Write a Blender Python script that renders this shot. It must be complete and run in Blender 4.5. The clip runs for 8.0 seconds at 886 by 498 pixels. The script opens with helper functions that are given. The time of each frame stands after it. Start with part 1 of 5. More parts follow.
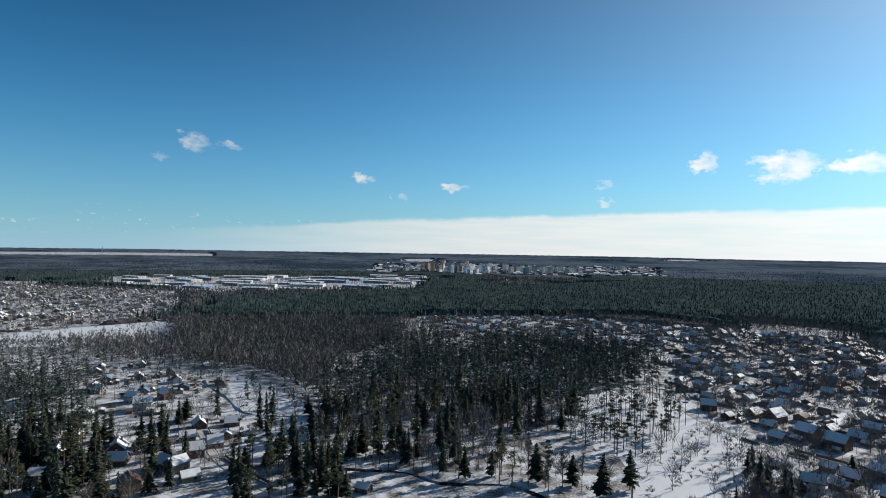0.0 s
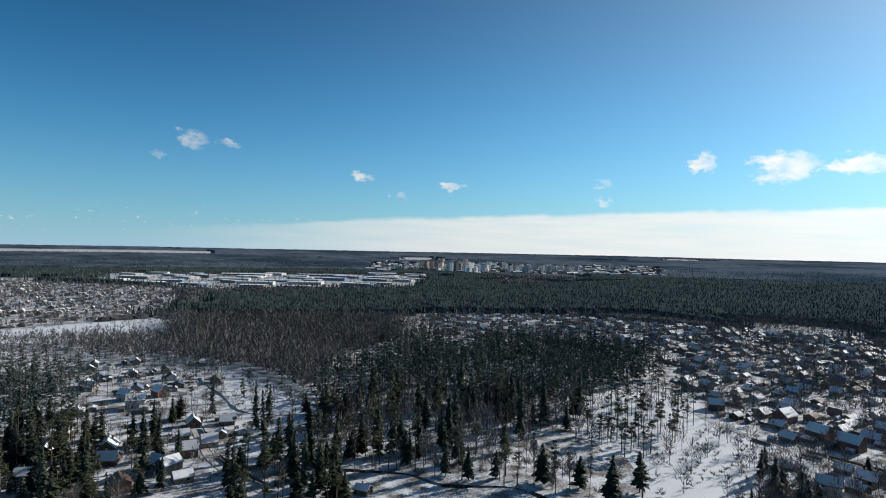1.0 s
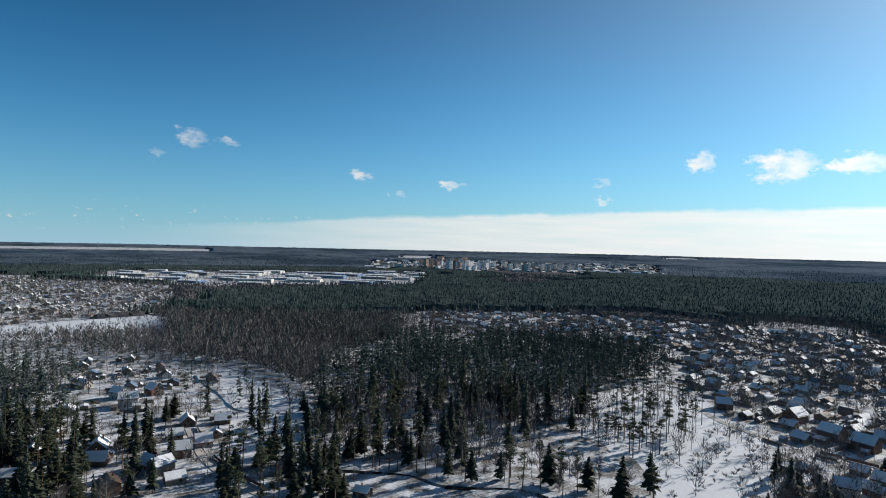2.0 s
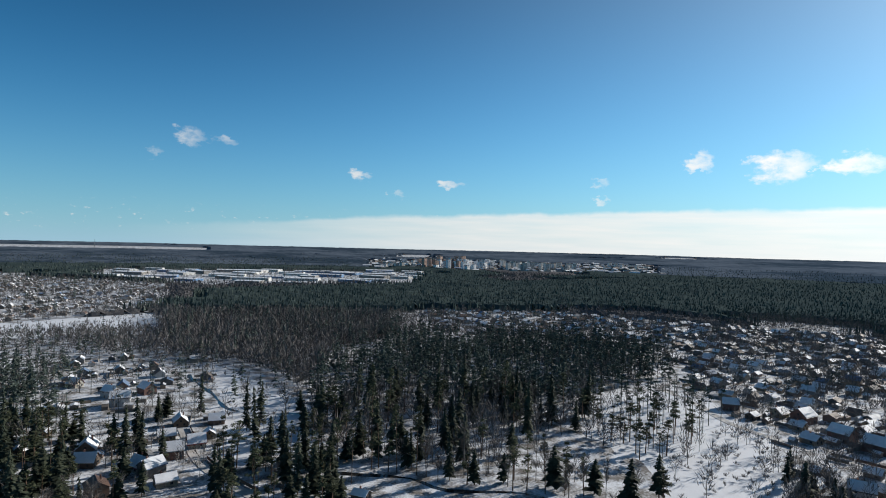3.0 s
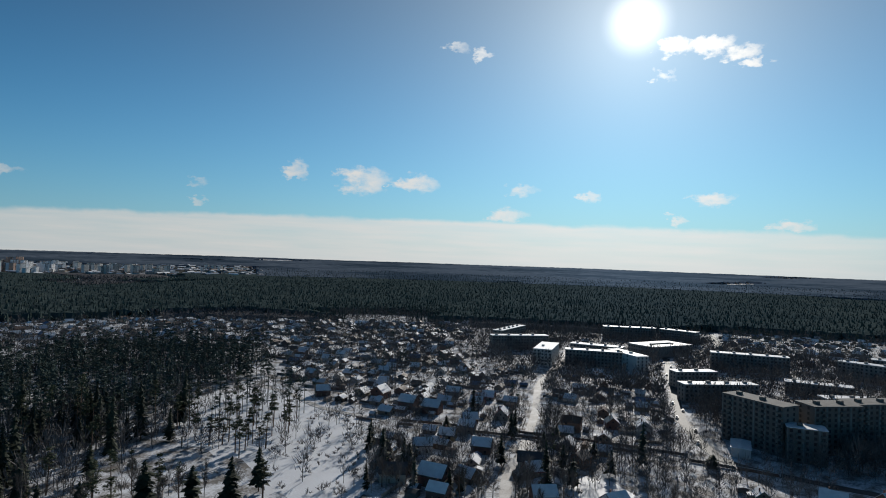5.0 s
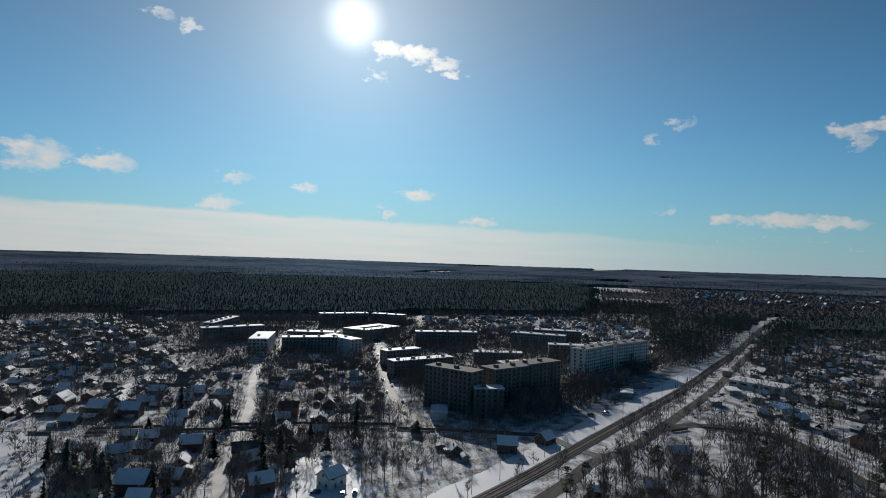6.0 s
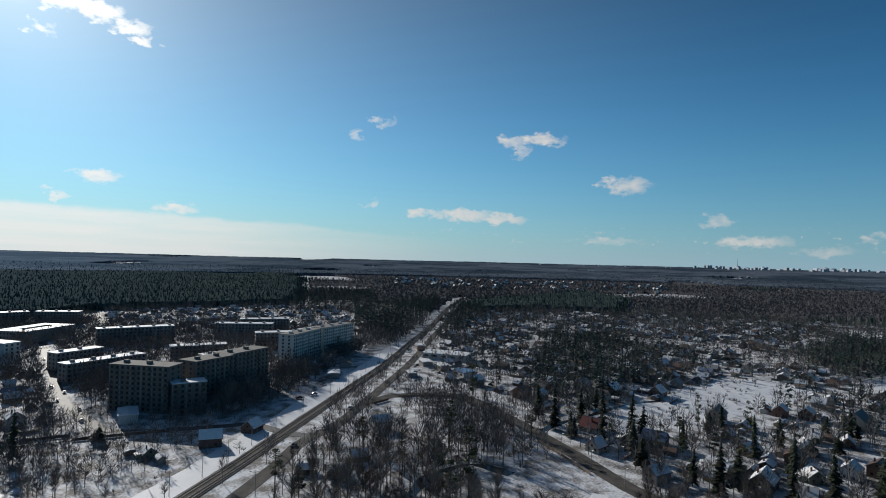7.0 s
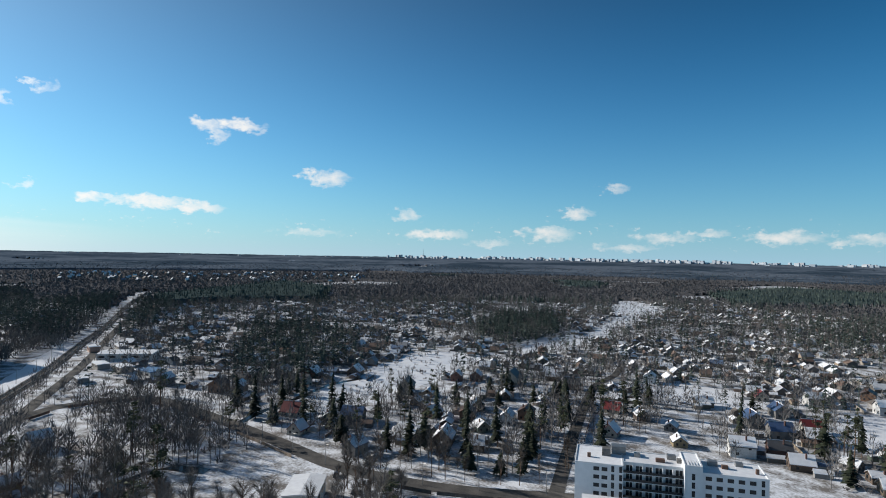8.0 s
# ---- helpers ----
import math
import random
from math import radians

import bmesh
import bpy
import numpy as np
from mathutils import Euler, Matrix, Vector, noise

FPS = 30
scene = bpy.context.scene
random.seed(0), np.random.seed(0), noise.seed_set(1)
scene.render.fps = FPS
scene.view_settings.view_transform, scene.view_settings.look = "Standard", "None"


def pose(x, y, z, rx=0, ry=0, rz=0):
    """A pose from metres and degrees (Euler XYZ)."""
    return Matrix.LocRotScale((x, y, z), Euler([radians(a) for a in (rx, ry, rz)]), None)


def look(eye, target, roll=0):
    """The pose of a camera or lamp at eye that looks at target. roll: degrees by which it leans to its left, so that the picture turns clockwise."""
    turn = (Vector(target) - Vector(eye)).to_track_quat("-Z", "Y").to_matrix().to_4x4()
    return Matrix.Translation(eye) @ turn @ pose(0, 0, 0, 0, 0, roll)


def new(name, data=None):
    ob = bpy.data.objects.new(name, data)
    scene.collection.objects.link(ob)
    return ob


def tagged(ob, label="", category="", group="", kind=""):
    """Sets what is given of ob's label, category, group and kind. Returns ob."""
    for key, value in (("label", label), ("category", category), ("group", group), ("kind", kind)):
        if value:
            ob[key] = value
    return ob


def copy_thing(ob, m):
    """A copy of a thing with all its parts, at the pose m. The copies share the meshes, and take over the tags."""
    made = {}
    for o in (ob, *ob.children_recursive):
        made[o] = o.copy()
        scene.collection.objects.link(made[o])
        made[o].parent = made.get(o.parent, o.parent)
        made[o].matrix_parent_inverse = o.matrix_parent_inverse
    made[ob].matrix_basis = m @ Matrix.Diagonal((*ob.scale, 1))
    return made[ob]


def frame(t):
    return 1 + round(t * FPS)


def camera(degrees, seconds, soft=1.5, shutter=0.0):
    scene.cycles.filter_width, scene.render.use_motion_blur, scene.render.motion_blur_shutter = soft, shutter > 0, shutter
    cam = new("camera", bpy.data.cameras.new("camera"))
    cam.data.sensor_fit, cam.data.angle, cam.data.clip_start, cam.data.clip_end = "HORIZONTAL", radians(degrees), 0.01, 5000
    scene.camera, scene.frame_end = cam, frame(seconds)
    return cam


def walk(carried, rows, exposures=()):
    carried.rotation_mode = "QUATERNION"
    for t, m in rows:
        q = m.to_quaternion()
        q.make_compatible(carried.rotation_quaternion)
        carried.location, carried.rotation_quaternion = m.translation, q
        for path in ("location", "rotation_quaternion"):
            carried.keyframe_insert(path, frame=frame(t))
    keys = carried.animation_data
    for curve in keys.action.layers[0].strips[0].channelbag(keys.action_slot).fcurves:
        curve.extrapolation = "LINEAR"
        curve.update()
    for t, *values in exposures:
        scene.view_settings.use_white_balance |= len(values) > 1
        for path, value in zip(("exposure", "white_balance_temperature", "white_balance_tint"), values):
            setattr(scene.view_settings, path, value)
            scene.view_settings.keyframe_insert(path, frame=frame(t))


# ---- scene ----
PATH = [
    (0.0, pose(0.00, -0.00, 105.00, 90.19, -0.96, 2.32)),
    (0.5, pose(-1.30, 4.85, 103.78, 90.11, -1.10, 2.24)),
    (1.0, pose(-2.48, 9.89, 102.39, 90.08, -1.18, 2.18)),
    (1.5, pose(-3.51, 14.69, 101.10, 90.01, -1.25, 2.11)),
    (3.0, pose(-6.36, 28.54, 97.71, 89.91, -1.43, 1.89)),
    (3.5, pose(-6.80, 31.08, 97.21, 89.91, -1.58, 1.69)),
    (3.7, pose(-6.72, 31.63, 97.12, 90.01, -1.63, 0.50)),
    (3.8, pose(-6.68, 31.81, 97.07, 90.13, -1.66, -2.38)),
    (4.0, pose(-6.70, 31.96, 96.91, 90.33, -1.81, -7.59)),
    (4.2, pose(-6.81, 31.89, 96.63, 90.64, -1.84, -13.46)),
    (4.5, pose(-6.94, 31.62, 95.96, 90.88, -1.87, -22.06)),
    (4.7, pose(-6.95, 31.36, 95.40, 91.03, -1.88, -27.71)),
    (5.8, pose(-9.38, 29.90, 92.50, 91.21, -1.60, -57.33)),
    (6.0, pose(-9.68, 29.97, 91.86, 91.11, -1.66, -63.06)),
    (6.2, pose(-9.83, 30.03, 91.17, 91.03, -1.69, -68.90)),
    (6.5, pose(-9.88, 30.14, 90.09, 90.94, -1.64, -77.31)),
    (6.8, pose(-9.74, 30.37, 88.97, 90.92, -1.48, -86.10)),
    (7.0, pose(-9.63, 30.51, 88.22, 90.86, -1.34, -91.03)),
    (7.2, pose(-9.32, 30.54, 87.48, 90.78, -1.26, -96.81)),
    (7.5, pose(-8.84, 30.54, 86.40, 90.70, -1.16, -105.30)),
    (7.8, pose(-8.55, 30.47, 85.45, 90.62, -1.10, -114.00)),
    (8.0, pose(-8.41, 30.43, 84.84, 90.57, -1.06, -119.61)),
]
cam = camera(74.08, 8.0, soft=1.0)
SKY_SAT, SKY_STRENGTH, SKY_TINT = 1.06, 0.085, (0.28, 1.0, 1.33)
walk(cam, PATH, exposures=[(0.0, 0.0), (3.5, 0.0), (4.5, -0.34), (5.8, -0.74), (6.5, -0.66), (7.2, -0.36), (8.0, 0.06)])

# ---- sky, sun ----
SUN_AZ, SUN_EL = 53.7, 21.8          # degrees clockwise from +y, degrees up
saz, sel = radians(SUN_AZ), radians(SUN_EL)
SUN_DIR = Vector((math.sin(saz) * math.cos(sel), math.cos(saz) * math.cos(sel), math.sin(sel)))
sun = new("sun", bpy.data.lights.new("sun", "SUN"))
sun.data.energy, sun.data.angle, sun.data.color = 5.0, radians(0.55), (1.0, 0.955, 0.885)
sun.matrix_world = look(SUN_DIR * 300, (0, 0, 0))

world = bpy.data.worlds.new("world")
scene.world = world
world.use_nodes = True
wt = world.node_tree
wt.nodes.clear()


def wmath(op, a, b=None, c=None, clamp=False):
    n = wt.nodes.new("ShaderNodeMath")
    n.operation, n.use_clamp = op, clamp
    for k, v in enumerate((a, b, c)):
        if v is None:
            continue
        if isinstance(v, (int, float)):
            n.inputs[k].default_value = v
        else:
            wt.links.new(v, n.inputs[k])
    return n.outputs[0]


def wramp(v, lo, hi):
    n = wt.nodes.new("ShaderNodeMapRange")
    n.interpolation_type = "SMOOTHSTEP"
    wt.links.new(v, n.inputs[0])
    n.inputs[1].default_value, n.inputs[2].default_value = lo, hi
    return n.outputs[0]


coord = wt.nodes.new("ShaderNodeTexCoord").outputs["Generated"]
sep = wt.nodes.new("ShaderNodeSeparateXYZ")
wt.links.new(coord, sep.inputs[0])
AZ = wmath("MULTIPLY", wmath("ARCTAN2", sep.outputs[0], sep.outputs[1]), 180 / math.pi)
EL = wmath("MULTIPLY", wmath("ARCSINE", sep.outputs[2]), 180 / math.pi)
flat = wt.nodes.new("ShaderNodeCombineXYZ")
wt.links.new(AZ, flat.inputs[0])
wt.links.new(wmath("MULTIPLY", EL, 1.6), flat.inputs[1])


def wnoise(scale, detail, rough=0.6):
    n = wt.nodes.new("ShaderNodeTexNoise")
    n.inputs["Scale"].default_value, n.inputs["Detail"].default_value, n.inputs["Roughness"].default_value = scale, detail, rough
    wt.links.new(flat.outputs[0], n.inputs["Vector"])
    return n.outputs["Fac"]


puff, wisp, ragged = wnoise(0.55, 6), wnoise(0.16, 5), wnoise(1.7, 5)
AZW = wmath("ADD", AZ, wmath("MULTIPLY", wmath("SUBTRACT", puff, 0.5), 6.0))
ELW = wmath("ADD", EL, wmath("MULTIPLY", wmath("SUBTRACT", wnoise(0.9, 4), 0.5), 1.7))
# small cumulus: azimuth, elevation, half width, half height, density
CLOUDS_NORTH = [(-25.5, 9.4, 1.6, 0.8, 0.6), (-28.5, 7.6, 1.1, 0.45, 0.5), (-22.3, 9.2, 1.4, 0.45, 0.45), (-10.1, 6.8, 1.2, 0.5, 0.8),
                (-1.3, 6.2, 1.3, 0.4, 0.75), (-6.6, 5.1, 0.7, 0.35, 0.6), (21.5, 8.2, 1.3, 0.9, 0.95), (28.0, 7.5, 3.0, 1.2, 1.1),
                (33.3, 7.5, 2.2, 0.8, 1.0), (12.9, 6.5, 1.1, 0.5, 0.6), (13.0, 4.8, 0.7, 0.35, 0.7), (36.6, 20.2, 1.1, 0.4, 0.75), (39.0, 19.6, 1.0, 0.6, 0.95),
                (42.0, 4.6, 1.9, 0.8, 1.0)]
CLOUDS_EAST = [(49.8, 6.5, 1.2, 0.5, 0.9), (43.5, 7.1, 1.5, 0.5, 0.7), (60.5, 6.2, 2.0, 0.55, 1.0), (57.6, 4.4, 0.8, 0.5, 0.9),
               (57.2, 19.6, 2.0, 0.7, 1.3), (59.9, 19.4, 2.3, 0.7, 1.35), (62.2, 18.5, 2.0, 0.6, 1.25), (63.8, 17.6, 1.2, 0.4, 1.0), (56.3, 17.2, 0.9, 0.5, 0.7), (67.0, 3.8, 1.8, 0.45, 0.9), (82.4, 11.5, 1.0, 0.6, 0.6),
               (85.2, 12.9, 1.1, 0.5, 0.65), (84.0, 5.1, 1.2, 0.45, 0.8), (89.6, 4.3, 2.4, 0.4, 0.85), (93.0, 4.2, 3.0, 0.6, 1.1), (96.6, 3.9, 2.6, 0.5, 1.1), (97.2, 11.2, 2.0, 0.55, 0.95), (98.4, 10.4, 1.0, 0.7, 0.8), (100.2, 11.5, 2.4, 0.5, 1.1), (102.0, 11.0, 0.9, 0.35, 0.7)]
CLOUDS_SOUTH = [(108.2, 7.1, 2.4, 0.8, 1.0), (116.0, 3.8, 2.0, 0.6, 0.8), (132.3, 4.1, 1.6, 0.6, 0.85), (135.7, 6.4, 1.4, 0.5, 0.75),
                (129.5, 2.2, 2.8, 0.8, 0.9), (139.8, 1.9, 3.6, 0.5, 0.75), (143.8, 2.3, 2.2, 0.4, 0.7), (149.8, 2.0, 3.4, 0.6, 0.8), (155.0, 1.8, 3.2, 0.5, 0.75), (124.0, 1.2, 2.6, 0.4, 0.6), (136.5, 1.0, 4.0, 0.35, 0.55), (119.0, 2.0, 3.5, 0.5, 0.8),
                (106.5, 1.9, 4.0, 0.35, 0.6)]
cover = None
for caz, cel, cw, ch, dens in CLOUDS_NORTH + CLOUDS_EAST + CLOUDS_SOUTH:
    ch *= 1.2
    du = wmath("POWER", wmath("MULTIPLY", wmath("SUBTRACT", AZW, caz), 1 / cw), 2)
    dv = wmath("POWER", wmath("MULTIPLY", wmath("SUBTRACT", ELW, cel), 1 / ch), 2)
    body = wmath("MULTIPLY", wmath("SUBTRACT", 1.15, wmath("ADD", du, dv), clamp=True), dens)
    cover = body if cover is None else wmath("MAXIMUM", cover, body)
cumulus = wramp(wmath("ADD", wmath("MULTIPLY", cover, 0.78), wmath("MULTIPLY", wmath("SUBTRACT", wmath("ADD", wmath("MULTIPLY", puff, 0.9), wmath("MULTIPLY", ragged, 0.1)), 0.5), 2.0)), 0.0, 1.18)
cumulus = wmath("MULTIPLY", cumulus, wramp(cover, 0.02, 0.25))
# the long pale sheet over the horizon, thinning to the east
top = wmath("SUBTRACT", 4.15, wmath("MULTIPLY", wmath("POWER", wmath("MULTIPLY", wmath("SUBTRACT", AZ, 34), 1 / 34), 2), 0.75))
sheet = wramp(wmath("SUBTRACT", wmath("ADD", top, wmath("MULTIPLY", wmath("SUBTRACT", wisp, 0.5), 1.3)), EL), -0.05, 0.5)
sheet = wmath("MULTIPLY", sheet, wmath("MULTIPLY", wramp(AZ, -34, 5), wramp(wmath("MULTIPLY", AZ, -1), -96, -60)))
long_axis = wt.nodes.new("ShaderNodeCombineXYZ")
wt.links.new(wmath("MULTIPLY", AZ, 0.12), long_axis.inputs[0])
wt.links.new(wmath("MULTIPLY", EL, 1.5), long_axis.inputs[1])
layer = wt.nodes.new("ShaderNodeTexNoise")
layer.inputs["Scale"].default_value, layer.inputs["Detail"].default_value = 1.0, 6
wt.links.new(long_axis.outputs[0], layer.inputs["Vector"])
streak = wmath("MULTIPLY", wmath("ADD", 0.38, wmath("MULTIPLY", layer.outputs["Fac"], 0.8)), sheet)
specks = wmath("MULTIPLY", wramp(wmath("ADD", ragged, wmath("MULTIPLY", puff, 0.5)), 0.86, 1.02), wmath("MULTIPLY", wramp(EL, 0.5, 1.4), wramp(wmath("MULTIPLY", EL, -1), -4.0, -2.4)))
cloud = wmath("MAXIMUM", wmath("MAXIMUM", cumulus, wmath("MULTIPLY", streak, 0.95)), wmath("MULTIPLY", specks, 0.55), clamp=True)

sky = wt.nodes.new("ShaderNodeTexSky")
sky.sky_type, sky.sun_disc = "NISHITA", False
sky.sun_elevation, sky.sun_rotation = sel, saz
sky.altitude, sky.air_density, sky.dust_density, sky.ozone_density = 100, 1.0, 0.08, 2.2
hue = wt.nodes.new("ShaderNodeHueSaturation")
hue.inputs["Saturation"].default_value, hue.inputs["Value"].default_value = SKY_SAT, 1.0
deep = wt.nodes.new("ShaderNodeVectorMath")      # the deep blue of a cold clear day
deep.operation = "MULTIPLY"
deep.inputs[1].default_value = SKY_TINT
wt.links.new(sky.outputs[0], deep.inputs[0])
pale = wt.nodes.new("ShaderNodeMix")             # paling towards the horizon
pale.data_type = "RGBA"
pale.inputs["B"].default_value = (6.4, 7.7, 8.5, 1)
wt.links.new(wmath("MULTIPLY", wmath("EXPONENT", wmath("MULTIPLY", wmath("MAXIMUM", EL, 0.0), -0.16)), 0.9), pale.inputs["Factor"])
dusk = wt.nodes.new("ShaderNodeVectorMath")      # darker overhead than near the horizon
dusk.operation = "SCALE"
wt.links.new(deep.outputs[0], dusk.inputs[0])
wt.links.new(wmath("SUBTRACT", 1.0, wmath("MULTIPLY", wramp(EL, 2, 40), 0.68)), dusk.inputs["Scale"])
wt.links.new(dusk.outputs[0], pale.inputs["A"])

# angle to the sun: its disc and the glare round it
dot = wt.nodes.new("ShaderNodeVectorMath")
dot.operation = "DOT_PRODUCT"
nrm = wt.nodes.new("ShaderNodeVectorMath")
nrm.operation = "NORMALIZE"
wt.links.new(coord, nrm.inputs[0])
wt.links.new(nrm.outputs[0], dot.inputs[0])
dot.inputs[1].default_value = SUN_DIR
away = wmath("MULTIPLY", wmath("ARCCOSINE", wmath("MINIMUM", dot.outputs["Value"], 1.0)), 180 / math.pi)
turned = wt.nodes.new("ShaderNodeMix")           # deeper blue away from the sun
turned.data_type = "RGBA"
turned.inputs["A"].default_value, turned.inputs["B"].default_value = (1, 1, 1, 1), (0.66, 0.83, 0.93, 1)
wt.links.new(wramp(away, 15, 85), turned.inputs["Factor"])
deeper = wt.nodes.new("ShaderNodeVectorMath")
deeper.operation = "MULTIPLY"
wt.links.new(pale.outputs["Result"], deeper.inputs[0])
wt.links.new(turned.outputs["Result"], deeper.inputs[1])
wt.links.new(deeper.outputs[0], hue.inputs["Color"])
disc = wmath("MULTIPLY", wmath("SUBTRACT", 1.0, wramp(away, 0.3, 3.4)), 12.0)
near_sun = wmath("ADD", disc, wmath("MULTIPLY", wmath("EXPONENT", wmath("MULTIPLY", away, -0.15)), 6.5))
veil = wmath("MULTIPLY", wmath("EXPONENT", wmath("MULTIPLY", away, -0.048)), 7.2)

lit = wmath("ADD", 9.5, wmath("MULTIPLY", wmath("EXPONENT", wmath("MULTIPLY", away, -0.05)), 4.0))
cloudcol = wt.nodes.new("ShaderNodeVectorMath")
cloudcol.operation = "SCALE"
cloudcol.inputs[0].default_value = (1.0, 0.985, 0.96)
wt.links.new(lit, cloudcol.inputs["Scale"])
mix = wt.nodes.new("ShaderNodeMix")
mix.data_type = "RGBA"
wt.links.new(cloud, mix.inputs["Factor"])
wt.links.new(hue.outputs[0], mix.inputs["A"])
wt.links.new(cloudcol.outputs[0], mix.inputs["B"])
summed = mix.outputs["Result"]
for tone, strength in (((1.0, 0.93, 0.84), near_sun), ((0.87, 0.93, 0.93), veil)):      # white close to the sun, bluer farther off
    glow = wt.nodes.new("ShaderNodeVectorMath")
    glow.operation = "SCALE"
    glow.inputs[0].default_value = tone
    wt.links.new(strength, glow.inputs["Scale"])
    total = wt.nodes.new("ShaderNodeVectorMath")
    total.operation = "ADD"
    wt.links.new(summed, total.inputs[0])
    wt.links.new(glow.outputs[0], total.inputs[1])
    summed = total.outputs[0]
back = wt.nodes.new("ShaderNodeBackground")
back.inputs["Strength"].default_value = SKY_STRENGTH
wt.links.new(summed, back.inputs["Color"])
wout = wt.nodes.new("ShaderNodeOutputWorld")
wt.links.new(back.outputs[0], wout.inputs[0])

# ---- materials ----


def material(name, a, b, scale=1.0, rough=0.8, metal=0.0, bump=0.0, fine=None, by="", spread=0.25, bands=None, spec=0.4):
    """Two colours mixed by coarse and fine noise; by: 'object' or 'island' varies the value from piece to piece."""
    m = bpy.data.materials.new(name)
    m.use_nodes = True
    nt = m.node_tree
    bsdf = nt.nodes["Principled BSDF"]
    geo = nt.nodes.new("ShaderNodeNewGeometry")
    pos = geo.outputs["Position"]
    n1 = nt.nodes.new("ShaderNodeTexNoise")
    n1.inputs["Scale"].default_value, n1.inputs["Detail"].default_value = scale, 5
    n2 = nt.nodes.new("ShaderNodeTexNoise")
    n2.inputs["Scale"].default_value, n2.inputs["Detail"].default_value = fine or scale * 9, 3
    nt.links.new(pos, n1.inputs["Vector"])
    nt.links.new(pos, n2.inputs["Vector"])
    add = nt.nodes.new("ShaderNodeMath")
    add.operation = "MULTIPLY_ADD"
    nt.links.new(n2.outputs["Fac"], add.inputs[0])
    add.inputs[1].default_value = 0.5
    nt.links.new(n1.outputs["Fac"], add.inputs[2])
    mr = nt.nodes.new("ShaderNodeMapRange")
    lo, hi = bands or (0.55, 0.95)
    mr.inputs[1].default_value, mr.inputs[2].default_value = lo, hi
    nt.links.new(add.outputs[0], mr.inputs[0])
    mx = nt.nodes.new("ShaderNodeMix")
    mx.data_type = "RGBA"
    mx.inputs["A"].default_value, mx.inputs["B"].default_value = (*a, 1), (*b, 1)
    nt.links.new(mr.outputs[0], mx.inputs["Factor"])
    col = mx.outputs["Result"]
    if by:
        if by == "island":
            r = geo.outputs["Random Per Island"]
        else:
            r = nt.nodes.new("ShaderNodeObjectInfo").outputs["Random"]
        vr = nt.nodes.new("ShaderNodeMapRange")
        vr.inputs[3].default_value, vr.inputs[4].default_value = 1 - spread, 1 + spread
        nt.links.new(r, vr.inputs[0])
        hs = nt.nodes.new("ShaderNodeHueSaturation")
        nt.links.new(vr.outputs[0], hs.inputs["Value"])
        nt.links.new(col, hs.inputs["Color"])
        col = hs.outputs[0]
    nt.links.new(col, bsdf.inputs["Base Color"])
    bsdf.inputs["Roughness"].default_value, bsdf.inputs["Metallic"].default_value = rough, metal
    bsdf.inputs["Specular IOR Level"].default_value = spec
    if bump:
        bp = nt.nodes.new("ShaderNodeBump")
        bp.inputs["Strength"].default_value, bp.inputs["Distance"].default_value = 0.8, bump
        nt.links.new(add.outputs[0], bp.inputs["Height"])
        nt.links.new(bp.outputs[0], bsdf.inputs["Normal"])
    return m


def palette(name, colours, rough=0.7, spec=0.3):
    """One of several plain coats for each separate piece of a joined mesh, with a little grain."""
    m = material(name, (0.5, 0.5, 0.5), (0.6, 0.6, 0.6), 0.6, rough, spec=spec)
    nt = m.node_tree
    geo = nt.nodes.new("ShaderNodeNewGeometry")
    ramp = nt.nodes.new("ShaderNodeValToRGB")
    ramp.color_ramp.interpolation = "CONSTANT"
    while len(ramp.color_ramp.elements) < len(colours):
        ramp.color_ramp.elements.new(1.0)
    for k, c in enumerate(colours):
        e = ramp.color_ramp.elements[k]
        e.position, e.color = k / len(colours), (*c, 1)
    nt.links.new(geo.outputs["Random Per Island"], ramp.inputs[0])
    noi = nt.nodes.new("ShaderNodeTexNoise")
    noi.inputs["Scale"].default_value = 0.5
    nt.links.new(geo.outputs["Position"], noi.inputs["Vector"])
    vr = nt.nodes.new("ShaderNodeMapRange")
    vr.inputs[3].default_value, vr.inputs[4].default_value = 0.7, 1.3
    nt.links.new(noi.outputs["Fac"], vr.inputs[0])
    hs = nt.nodes.new("ShaderNodeHueSaturation")
    nt.links.new(vr.outputs[0], hs.inputs["Value"])
    nt.links.new(ramp.outputs[0], hs.inputs["Color"])
    nt.links.new(hs.outputs[0], nt.nodes["Principled BSDF"].inputs["Base Color"])
    return m


SNOW = material("snow", (0.82, 0.84, 0.88), (0.74, 0.75, 0.78), 0.08, 0.62, bump=0.3, fine=1.1, spec=0.25)
ROOF_SNOW = material("roof_snow", (0.87, 0.88, 0.90), (0.76, 0.76, 0.78), 0.5, 0.6, bump=0.1, by="object", spread=0.08, spec=0.25)
GROUND = material("snowy_ground", (0.80, 0.82, 0.86), (0.20, 0.183, 0.168), 0.11, 0.75, bump=0.35, fine=0.9, bands=(0.63, 0.88), spec=0.1)
ASPHALT = material("worn_asphalt", (0.06, 0.058, 0.056), (0.13, 0.12, 0.11), 0.15, 0.92, fine=1.5, spec=0.15)
WET = material("wet_asphalt", (0.05, 0.05, 0.05), (0.09, 0.09, 0.09), 0.12, 0.68, fine=1.0, spec=0.3)
TRODDEN = material("trodden_snow", (0.62, 0.61, 0.60), (0.40, 0.37, 0.34), 0.12, 0.7, fine=1.2)
BALLAST = material("ballast", (0.12, 0.10, 0.085), (0.20, 0.175, 0.155), 0.3, 0.95, fine=3, spec=0.05)
